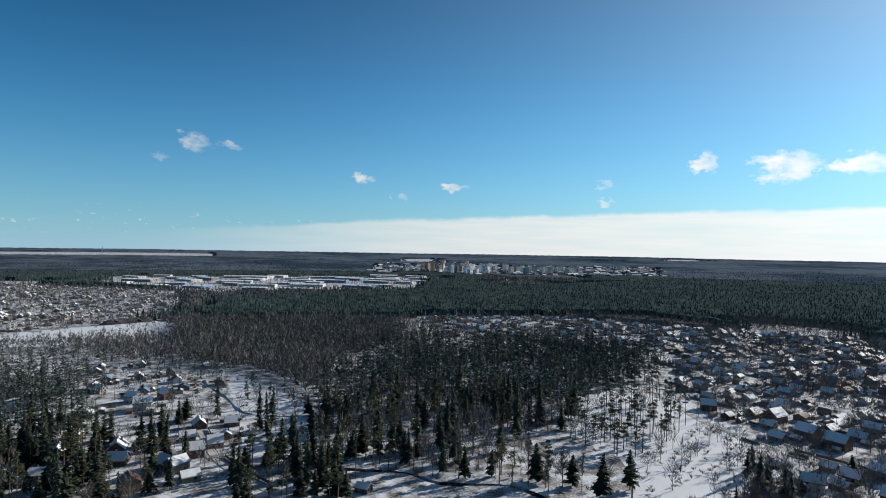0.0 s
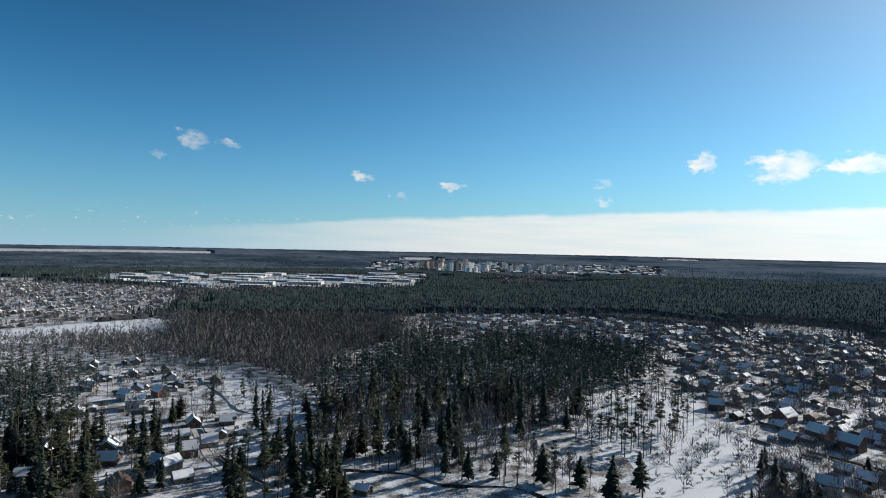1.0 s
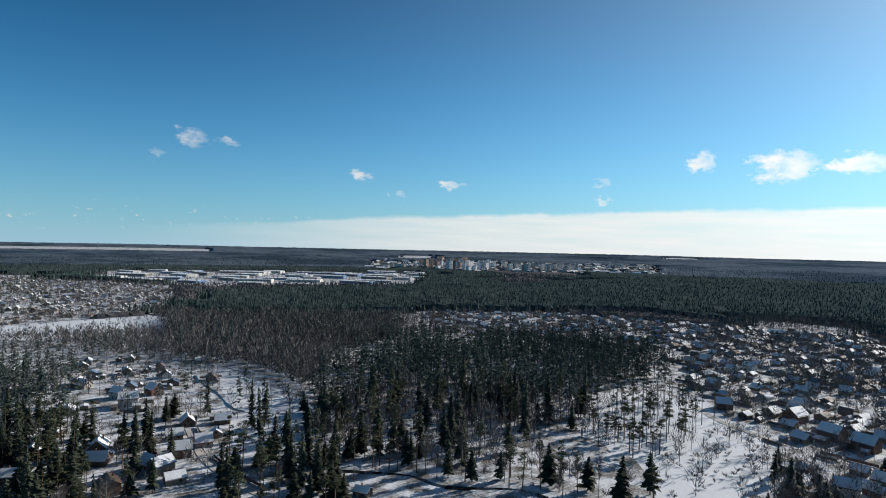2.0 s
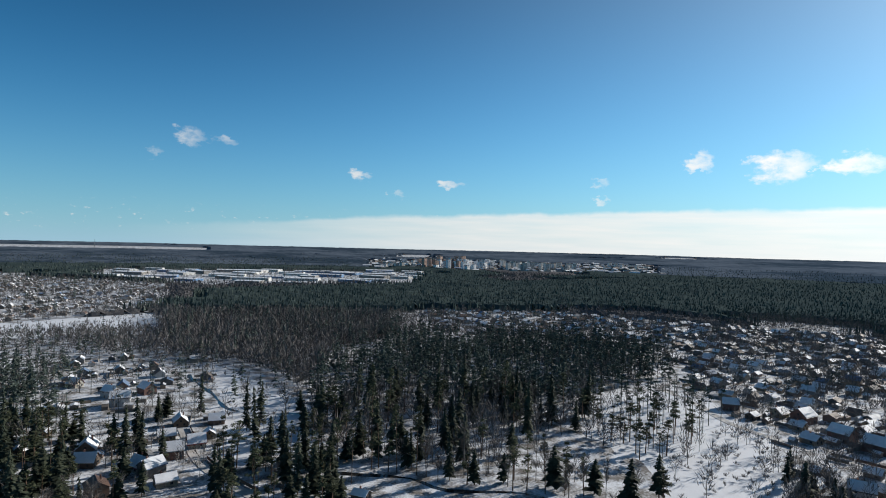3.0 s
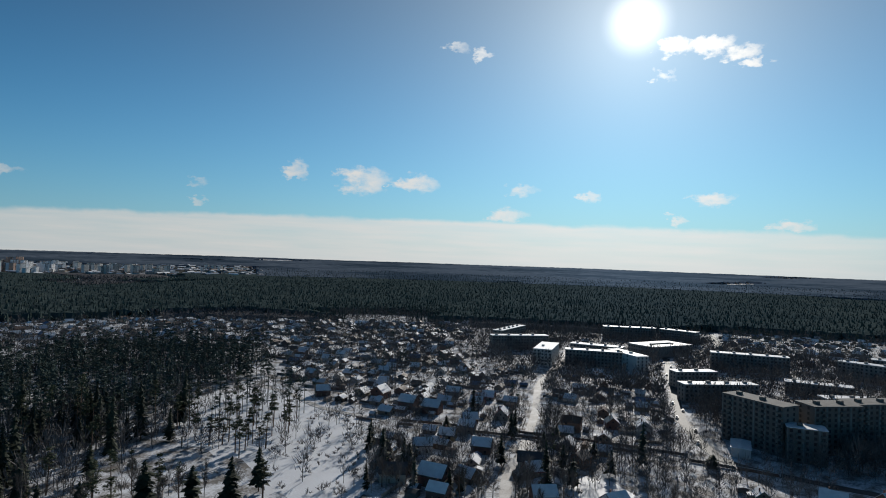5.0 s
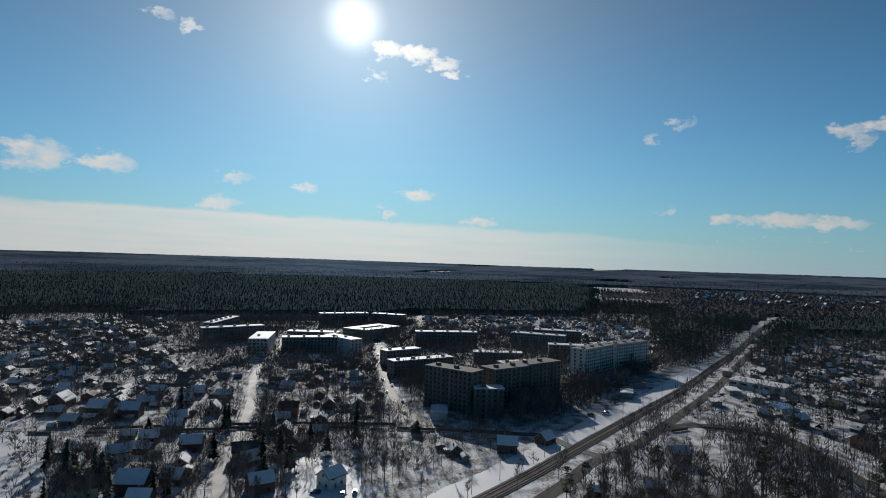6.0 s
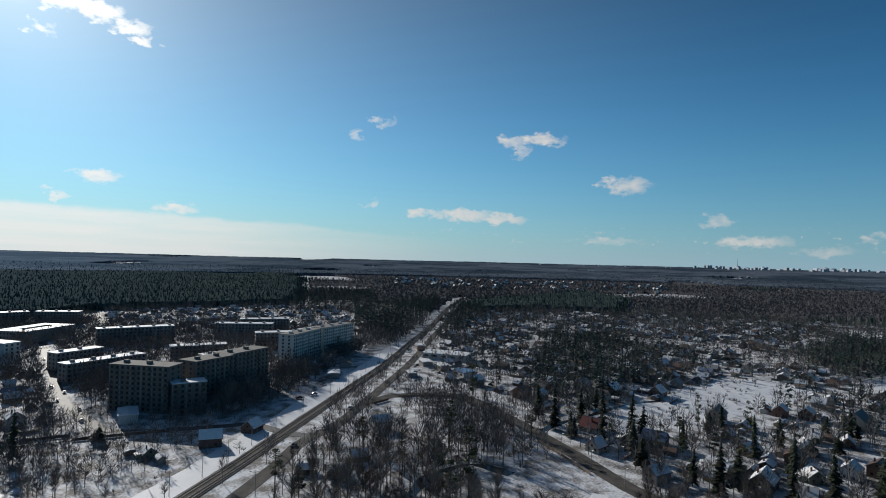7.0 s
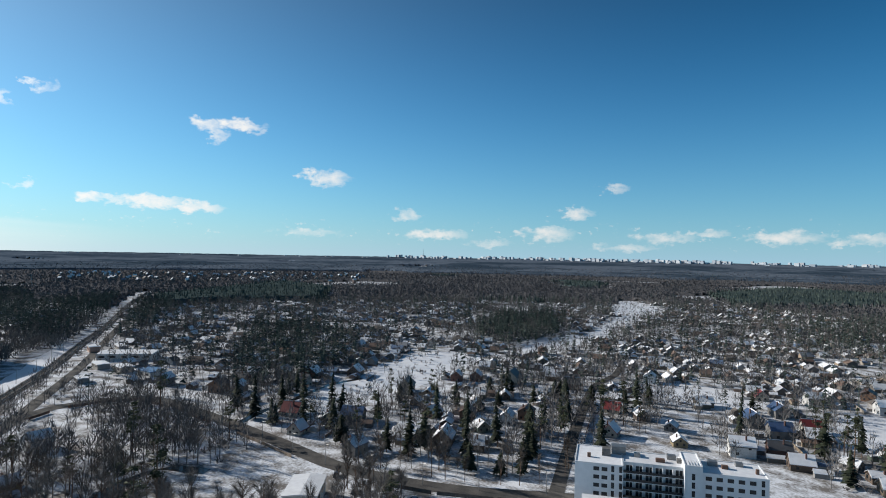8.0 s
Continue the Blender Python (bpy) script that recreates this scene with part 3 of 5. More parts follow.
def clear(pts, margin=0.0, circles=True):
    ok = np.ones(len(pts), bool)
    for line, half in WAYS:
        lo, hi = line.min(0) - half - 10, line.max(0) + half + 10
        near = ok & (pts > lo).all(1) & (pts < hi).all(1)
        if near.any():
            d = np.sqrt(((pts[near][:, None] - line[None]) ** 2).sum(2)).min(1)
            ok[np.where(near)[0][d < half + margin]] = False
    if circles and TAKEN:
        T = np.array(TAKEN)
        for k in range(0, len(pts), 2000):
            q = pts[k:k + 2000]
            d = np.sqrt(((q[:, None] - T[None, :, :2]) ** 2).sum(2)) - T[None, :, 2]
            ok[k:k + 2000] &= d.min(1) > margin
    return ok


def outside(pts, *polys):
    ok = np.ones(len(pts), bool)
    for p in polys:
        ok &= ~inside(pts, p)
    return ok


MEADOWS = (MEADOW_A, MEADOW_B, MEADOW_C, MEADOW_D, MEADOW_N, FIELD_W, LOT)

# ---- large buildings ----


def facing(p, q):
    """Pose with x along p to q and y into the building, which lies to the left of that line."""
    d = Vector((q[0] - p[0], q[1] - p[1], 0))
    return Matrix.Translation((p[0], p[1], 0)) @ Matrix.Rotation(math.atan2(d.y, d.x), 4, "Z"), d.length


def pane_mesh(w, h):
    bm = bmesh.new()
    hull(bm, -w / 2, w / 2, -0.06, 0.10, 0, h)
    me = bpy.data.meshes.new("window")
    bm.to_mesh(me)
    bm.free()
    me.materials.append(GLASS)
    return me


PANE_WIDE, PANE, PANE_DOOR = pane_mesh(1.9, 1.3), pane_mesh(1.4, 1.5), pane_mesh(1.0, 2.0)


def apartment(p, q, depth, storeys, wall, label, single=False, storey=3.0, roof=FELT, bay=3.2, balconies=True):
    m, L = facing(p, q)
    H = storeys * storey + 0.6
    ob = thing("apartment_block", m, label, "apartment building", "apartment blocks of the district")
    part("wall", boxed(0, L, 0, depth, -0.5, H), wall, ob)
    bm = bmesh.new()
    hull(bm, -0.3, L + 0.3, -0.3, depth + 0.3, H, H + 0.35, 0.05)
    top = part("roof", bm, roof, ob)
    for a in range(int(L // 14) + 1):
        x = 5 + a * 14
        if x < L - 4:
            part("roof_vent", boxed(x, x + 2.4, depth * 0.35, depth * 0.35 + 2.6, H + 0.3, H + 1.9, bevel=0.05), wall, top)
    n = max(2, int(L / bay))
    cells = [((k + 0.5) * L / n, 0.0, 0.0, s * storey + 1.2) for k in range(n) for s in range(storeys)]
    cells += [((k + 0.5) * L / n, depth, math.pi, s * storey + 1.2) for k in range(n) for s in range(storeys)]
    ends = [(x, y0, tr, s * storey + 1.2) for x, tr in ((0.0, -math.pi / 2), (L, math.pi / 2)) for y0 in (depth * 0.3, depth * 0.7) for s in range(storeys)]
    count = 0
    V, F = [], []
    for x, y, tr, z in cells + ends:
        if single and y != depth and count < 290:
            w = new("window", PANE)
            w.parent = ob
            w.matrix_local = Matrix.Translation((x, y, z)) @ Matrix.Rotation(tr, 4, "Z")
            count += 1
        else:
            c, s = math.cos(tr), math.sin(tr)
            b = box8 * (0.75, 0.08, 1.5)
            V.append(np.column_stack([x + b[:, 0] * c - b[:, 1] * s, y + b[:, 0] * s + b[:, 1] * c, z + b[:, 2]]))
    if V:
        w = link_mesh("windows", np.vstack(V), np.vstack([boxf + 8 * k for k in range(len(V))]), GLASS, ob)
        tagged(w, kind="stuff")
    if single:                  # pale piers between the window bays
        for k in range(0, n + 1, 2):
            part("pier", boxed(max(0.01, k * L / n - 0.45), min(L - 0.01, k * L / n + 0.45), -0.18, -0.002, 0.2, H - 0.1), PANEL, ob)
    if balconies:
        V = []
        for k in range(1, n, 3):
            for s in range(1, storeys):
                b = box8 * (1.5, 0.6, 1.1)
                V.append(np.column_stack([(k + 0.5) * L / n + b[:, 0], b[:, 1] - 0.62, s * storey + b[:, 2]]))
        w = link_mesh("balconies", np.vstack(V), np.vstack([boxf + 8 * k for k in range(len(V))]), wall, ob)
        tagged(w, kind="stuff")
    c = m @ Vector((L / 2, depth / 2, 0))
    for k in range(int(L // 8) + 1):
        g = m @ Vector((min(L, k * 8.0), depth / 2, 0))
        TAKEN.append((g.x, g.y, depth * 0.5 + 1.5))
    return ob


NINE = "nine-storey brown panel apartment block with a flat roof"
apartment((318, 207), (312, 172), 13, 9, GREYBRICK, NINE, single=True, storey=2.75)
apartment((308, 168), (317, 153), 11, 6, GREYBRICK, "six-storey brown panel block joined between towers", single=True, storey=2.75, roof=ROOF_SNOW)
apartment((329, 164), (354, 151), 14, 9, GREYBRICK, NINE, single=True, storey=2.75)
apartment((356, 154), (387, 139), 14, 9, GREYBRICK, NINE, single=True, storey=2.75)
apartment((450, 137), (495, 124), 13, 9, PALEPANEL, "nine-storey pale panel apartment block with balconies", storey=2.75)
apartment((497, 122), (541, 103), 13, 9, PALEPANEL, "nine-storey pale panel apartment block, weathered", storey=2.75)
SNOWY5 = "five-storey panel apartment block with a snowy flat roof"
BLOCKS_NEAR = [((413, 411), (447, 372), 12, 5, PANEL), ((451, 439), (474, 393), 12, 5, PANEL), ((415, 518), (474, 491), 12, 5, PANEL),
                          ((388, 428), (398, 414), 52, 5, PALEPANEL), ((440, 352), (452, 348), 45, 5, PALEPANEL)]
BLOCKS_FAR = [((623, 534), (672, 490), 13, 5, PANEL),
                          ((674, 486), (680, 440), 13, 5, PANEL), ((456, 548), (526, 582), 12, 5, PANEL), ((380, 268), (428, 240), 11, 4, PANEL),
                          ((420, 300), (452, 284), 11, 4, PANEL), ((534, 336), (571, 281), 12, 5, PANEL), ((597, 252), (602, 195), 12, 5, PANEL),
                          ((530, 190), (543, 155), 12, 5, PANEL), ((480, 245), (500, 205), 12, 3, PANEL), ((440, 200), (470, 178), 12, 3, PANEL),
                          ((560, 150), (600, 128), 12, 5, PANEL), ((385, 215), (400, 185), 11, 2, PANEL), ((640, 240), (655, 190), 12, 5, PANEL)]
for p, q, dep, st, wl in BLOCKS_NEAR + BLOCKS_FAR:
    apartment(p, q, dep, st, wl, SNOWY5 if st == 5 else "low panel building with a snowy flat roof", roof=ROOF_SNOW, balconies=st > 3)


def school():
    m, L = facing((539, 434), (535, 401))
    ob = thing("school", m, "square three-storey building round a courtyard with snowy roof", "school")
    for k, (a, b, c, d) in enumerate(((0, 34, 0, 12), (0, 34, 50, 62), (0, 12, 12, 50), (22, 34, 12, 50))):
        part("wing", boxed(a, b, c, d, -0.5, 11.5), PANEL, ob)
        part("roof", boxed(a - 0.15, b + 0.15, c - 0.15, d + 0.15, 11.5, 11.9), ROOF_SNOW, ob)
        for s in range(3):
            for x in np.arange(a + 2, b - 1, 3.4):
                if k == 0:
                    w = new("window", PANE)
                    w.parent = ob
                    w.location = (x, c, 1.2 + s * 3.7)
    TAKEN.extend([(560, 425, 30), (585, 425, 30)])


school()


def hotel():
    """White slab with a recessed balcony front, a stair tower and two wings."""
    o, u = Vector((147.5, -113.0, 0)), Vector((-0.707, -0.707, 0))
    ob = thing("hotel", facing(o, o + u * 60)[0], "white five-storey slab building with dark balconies and snowy roof", "hotel")
    S, H = 2.8, 14.2
    spans = dict(left=(0, 16, -3.0, 16), middle=(16, 35.5, 1.6, 14), tower=(35.5, 41, -2.2, 12), right=(41, 61, -1.2, 13))
    for key, (x0, x1, y0, y1) in spans.items():
        top = H + (2.2 if key == "tower" else 0)
        part("wall", boxed(x0 + 0.01, x1 - 0.01, y0, y1, -0.5, top), PLASTER, ob)
        bm = bmesh.new()                # parapet round the roof
        for a in ((x0, x1, y0 - 0.1, y0 + 0.3), (x0, x1, y1 - 0.3, y1 + 0.1), (x0 - 0.05, x0 + 0.3, y0 + 0.3, y1 - 0.3), (x1 - 0.3, x1 + 0.05, y0 + 0.3, y1 - 0.3)):
            hull(bm, *a, top, top + 0.45)
        part("parapet", bm, PLASTER, ob)
        part("roof", boxed(x0 + 0.3, x1 - 0.3, y0 + 0.3, y1 - 0.3, top, top + 0.2), ROOF_SNOW, ob, "flat roof under snow")

    def win(mesh, x, y, z, tr=0.0):
        w = new("window", mesh)
        w.parent = ob
        w.matrix_local = Matrix.Translation((x, y, z)) @ Matrix.Rotation(tr, 4, "Z")
    for s in range(5):
        z = s * S + 0.95
        for x in (7.2, 9.9, 12.6):
            win(PANE_WIDE if x < 12 else PANE_DOOR, x, -3.0, z)
        win(PANE_DOOR, 15.2, -3.0, z)
        for x in (43.0, 46.3, 49.6, 52.9, 56.2):
            win(PANE_WIDE, x, -1.2, z)
        win(PANE_DOOR, 59.2, -1.2, z - 0.2)
        win(PANE_DOOR, 38.2, -2.2, z)
        for x in np.arange(17.6, 35, 3.2):
            win(PANE_DOOR, x, 1.6, s * S + 0.3)
            win(PANE_DOOR, x + 1.2, 1.6, s * S + 0.3)
        slab = part("balcony_slab", boxed(16.05, 35.45, -0.1, 1.55, s * S - 0.02, s * S + 0.16), PLASTER, ob)
        part("balcony_rail", boxed(16.05, 35.45, -0.12, -0.04, s * S + 0.2, s * S + 1.05), GLASS, slab, "dark balcony railing")
        for x in np.arange(19.2, 35, 3.2):
            part("balcony_screen", boxed(x - 0.06, x + 0.06, -0.02, 1.5, s * S + 0.17, s * S + S - 0.1), PLASTER, slab)
        win(PANE_DOOR, 61.0, 4.5, z, math.pi / 2)
        win(PANE_DOOR, 61.0, 8.5, z, math.pi / 2)
    for x, y, w, d, h, mt in ((9, 6, 3, 3, 2.6, FELT), (12.2, 9, 5, 4, 2.8, GALV), (4, 3, 1.2, 1.2, 1.4, RUST), (20, 8, 2, 2, 1.3, GALV), (27, 5, 3, 1.6, 1.2, RUST),
                              (31, 9, 3, 2, 1.6, GALV), (34, 6, 2, 2, 1.4, FELT), (44, 7, 3, 2.4, 1.6, GALV), (48, 5, 2, 1.5, 1.2, RUST), (53, 9, 2.4, 2, 1.3, GALV), (58, 3, 1, 1, 1.6, RUST)):
        bm = bmesh.new()
        hull(bm, x, x + w, y, y + d, H + 0.15, H + 0.15 + h, 0.08)
        part("roof_unit", bm, mt, ob)
    for x in (38.2,):
        bm = bmesh.new()
        for k in range(6):
            hull(bm, 36 + k * 0.9, 36.1 + k * 0.9, -1.6, 2, H + 2.9, H + 3.0)
            hull(bm, 36 + k * 0.9, 36.1 + k * 0.9, -1.6, -1.5, H + 2.2, H + 2.9)
        part("railing", bm, GALV, ob)
    annex = thing("annex", facing(o, o + u * 60)[0] @ Matrix.Translation((3, -17, 0)), "low white annex with a snowy flat roof", "annex")
    part("wall", boxed(0, 24, 0, 9, -0.5, 5.0), PLASTER, annex)
    part("roof", boxed(-0.3, 24.3, -0.3, 9.3, 5.0, 5.5), ROOF_SNOW, annex)
    for x in (5, 12, 15.5):
        bm = bmesh.new()
        hull(bm, x, x + 1.4, 3, 4.4, 5.4, 6.6, 0.06)
        part("roof_unit", bm, GALV, annex)
    for x in np.arange(2, 23, 3):
        w = new("window", PANE_WIDE)
        w.parent = annex
        w.location = (x, 0, 1.4)
    for k in range(9):
        g = o + u * (k * 7.5) + Vector((0.707, -0.707, 0)) * 6
        TAKEN.append((g.x, g.y, 13))
    TAKEN.append((128, -106, 14))
    TAKEN.append((140, -95, 12))


hotel()


def hall(x, y, w, d, h, turn, wall, roof, label, name="hall", category="warehouse"):
    ob = thing(name, pose(x, y, float(ground_z(np.array(x), np.array(y))), 0, 0, turn), label, category)
    bm = bmesh.new()
    prism(bm, [(-w / 2, -0.5), (w / 2, -0.5), (w / 2, h), (0, h + w * 0.04), (-w / 2, h)], -d / 2, d / 2)
    part("wall", bm, wall, ob)
    bm = bmesh.new()
    prism(bm, [(-w / 2 - 0.4, h - 0.02), (0, h + w * 0.04 + 0.0), (w / 2 + 0.4, h - 0.02), (w / 2 + 0.4, h + 0.4), (0, h + w * 0.04 + 0.45), (-w / 2 - 0.4, h + 0.4)], -d / 2 - 0.4, d / 2 + 0.4)
    part("roof", bm, roof, ob)
    nwin = max(2, int(d / 7))
    for k in range(min(nwin, 8)):
        for sx in (-1, 1):
            bm = bmesh.new()
            hull(bm, sx * w / 2 - 0.08, sx * w / 2 + 0.08, -d / 2 + (k + 0.3) * d / nwin, -d / 2 + (k + 0.8) * d / nwin, h * 0.45, h * 0.75)
            part("window", bm, GLASS, ob)
    for k in np.arange(-0.5, 0.51, 0.25):
        g = Matrix.Rotation(radians(turn), 2) @ Vector((0, k * d))
        TAKEN.append((x + g.x, y + g.y, w / 2 + 4))
    return ob


SHOP_BLUE = material("blue_sheet_metal", (0.10, 0.20, 0.36), (0.13, 0.24, 0.40), 0.2, 0.5)
hall(507, 15, 20, 40, 5, -22, PALEPANEL, ROOF_SNOW, "long pale store hall with a snow-covered roof", "store", "shop")
hall(556, 40, 8, 12, 4, -80, CITYRED, ROOF_SNOW, "small red-brown shop with a snowy roof", "shop", "shop")
hall(474, 34, 8, 15, 3.5, -75, PANEL, ROOF_SNOW, "grey workshop with a snowy roof", "workshop", "workshop")
hall(455, 20, 9, 13, 3.8, -72, PANEL, ROOF_SNOW, "grey workshop with a snowy roof", "workshop", "workshop")
hall(428, 4, 11, 16, 4.5, -65, PALEPANEL, SHOP_BLUE, "pale workshop with a blue metal roof", "workshop", "workshop")
hall(560, 20, 7, 16, 3, -80, PANEL, ROOF_SNOW, "grey garage row with a snowy roof", "garage", "garage")
hall(428, 44, 6, 11, 3, -78, PANEL, ROOF_SNOW, "grey roadside kiosk row with a snowy roof", "kiosk", "kiosk")
hall(188, -29, 11, 18, 5.5, 62, PALEPANEL, ROOF_SNOW, "white garage building with a snow-covered shed roof", "garage", "garage")
hall(300, 187, 9, 17, 4.5, -62, PALEPANEL, ROOF_SNOW, "small white shop with a snow-covered roof", "shop", "shop")
hall(418, 100, 8, 14, 4, -80, PANEL, ROOF_SNOW, "low grey shop beside the railway, snowy roof", "shop", "shop")
hall(462, 98, 9, 18, 4, -80, PANEL, FELT, "low grey depot beside the railway", "depot", "depot")
hall(370, 215, 9, 12, 4, -60, PALEPANEL, ROOF_SNOW, "small white kiosk with a snowy roof", "kiosk", "kiosk")
for k, g in enumerate(grid(INDUSTRY, 128, 0.28)[:46]):
    w, d = rng.uniform(22, 48), rng.uniform(40, 110)
    hall(float(g[0]), float(g[1]), w, d, rng.uniform(5, 9), rng.uniform(60, 110), (PALEPANEL, SHOP_BLUE, PANEL, PALEPANEL)[k % 4], ROOF_SNOW,
         "large flat industrial hall with a snow-covered roof", "industrial_hall", "warehouse")

# ---- the distant town ----


def tower(az, dist, w, d, st, wall, label):
    x, y = CX + dist * math.sin(radians(az)), CY + dist * math.cos(radians(az))
    z = float(ground_z(np.array(x), np.array(y)))
    ob = thing("tower_block", pose(x, y, z, 0, 0, -az + rng.uniform(25, 65)), label, "apartment building", "tower blocks of the distant town")
    H = st * 3.0
    part("wall", boxed(-w / 2, w / 2, -d / 2, d / 2, -2, H), wall, ob)
    part("roof", boxed(-w / 2 - 0.2, w / 2 + 0.2, -d / 2 - 0.2, d / 2 + 0.2, H, H + 1.2), FELT, ob)
    V = []
    for s in range(st):
        for k in range(int(w / 5)):
            b = box8 * (1.5, 0.15, 1.7)
            V.append(np.column_stack([-w / 2 + 2.5 + k * 5 + b[:, 0], -d / 2 + b[:, 1], s * 3 + 0.9 + b[:, 2]]))
    tagged(link_mesh("windows", np.vstack(V), np.vstack([boxf + 8 * k for k in range(len(V))]), GLASS, ob), kind="stuff")


for a0, a1, n, wl, st0, st1, d0, d1, lab in ((-4.2, 0.2, 20, CITYRED, 10, 16, 2500, 2900, "red-brown high-rise block in the distant town"),
                                             (-2.6, 3.0, 26, PLASTER, 7, 15, 2400, 2800, "white high-rise block in the distant town"),
                                             (3.6, 11.0, 22, PALEPANEL, 8, 11, 2550, 2900, "pale nine-storey block in the distant town"),
                                             (-7.5, -4.0, 10, PALEPANEL, 4, 8, 2500, 2900, "pale low block in the distant town"),
                                             (10, 17.5, 12, PALEPANEL, 4, 8, 2800, 3100, "pale low block in the distant town")):
    for k in range(n):
        tower(a0 + (a1 - a0) * (k + rng.uniform(0.1, 0.9)) / n, rng.uniform(d0, d1), rng.uniform(13, 27), 13, int(rng.integers(st0, st1 + 1)), wl, lab)

# skyline on the rim, too far to count, its haze put into the colours
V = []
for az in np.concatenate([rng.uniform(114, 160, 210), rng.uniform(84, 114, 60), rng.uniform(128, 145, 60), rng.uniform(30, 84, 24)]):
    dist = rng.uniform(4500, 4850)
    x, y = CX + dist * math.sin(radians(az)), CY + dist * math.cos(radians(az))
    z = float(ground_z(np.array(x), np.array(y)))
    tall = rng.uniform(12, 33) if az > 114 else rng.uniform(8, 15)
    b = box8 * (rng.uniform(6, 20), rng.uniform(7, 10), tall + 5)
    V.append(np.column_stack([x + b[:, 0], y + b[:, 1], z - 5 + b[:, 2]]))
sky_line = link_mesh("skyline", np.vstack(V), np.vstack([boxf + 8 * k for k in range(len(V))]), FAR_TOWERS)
tagged(sky_line, "pale high-rise skyline on the horizon, colours hazed", "skyline", kind="stuff")


def mast(az, dist, h, name, label, arms=(0.5, 0.7), thick=2.2):
    x, y = CX + dist * math.sin(radians(az)), CY + dist * math.cos(radians(az))
    z = float(ground_z(np.array(x), np.array(y)))
    v, f = joined([tube((x, y, z), (x, y, z + h), thick, thick * 0.3, 6)] + [tube((x, y, z + h * k), (x + 5, y, z + h * k), 0.5, 0.5) for k in arms])
    tagged(link_mesh(name, v, f, GALV), label, "mast")


mast(117.7, 4700, 85, "lattice_mast", "tall thin broadcasting mast on the horizon")
mast(-32.6, 4300, 45, "lattice_mast", "thin radio mast beyond the forest")
mast(84.6, 1500, 30, "chimney_mast", "slim pale mast above the forest", (), 0.9)

# ---- houses ----
COATS = {}
for nm, a in (("log_brown", (0.20, 0.13, 0.085)), ("tan_boards", (0.42, 0.31, 0.19)), ("yellow_boards", (0.50, 0.36, 0.15)), ("white_render", (0.70, 0.69, 0.66)),
              ("red_brick", (0.30, 0.13, 0.09)), ("grey_boards", (0.30, 0.28, 0.26)), ("orange_brick", (0.42, 0.20, 0.10)), ("cream_render", (0.60, 0.54, 0.43)), ("green_boards", (0.16, 0.22, 0.17))):
    grey = sum(a) / 3
    a = tuple((c * 0.68 + grey * 0.32) * (0.88 if "white" in nm else 0.68) for c in a)      # greyed and darkened
    COATS[nm] = material(nm, a, tuple(c * 0.7 for c in a), 0.5, 0.8, fine=4, by="object", spread=0.15)
ROOFS = {}
for nm, a in (("brown_metal", (0.13, 0.08, 0.06)), ("dark_slate", (0.09, 0.09, 0.095)), ("red_metal", (0.22, 0.045, 0.045)), ("blue_metal", (0.08, 0.13, 0.24)), ("green_metal", (0.07, 0.12, 0.09)), ("grey_slate", (0.24, 0.235, 0.23))):
    ROOFS[nm] = material(nm, a, tuple(c * 0.75 for c in a), 0.4, 0.45, fine=3, by="object", spread=0.15)


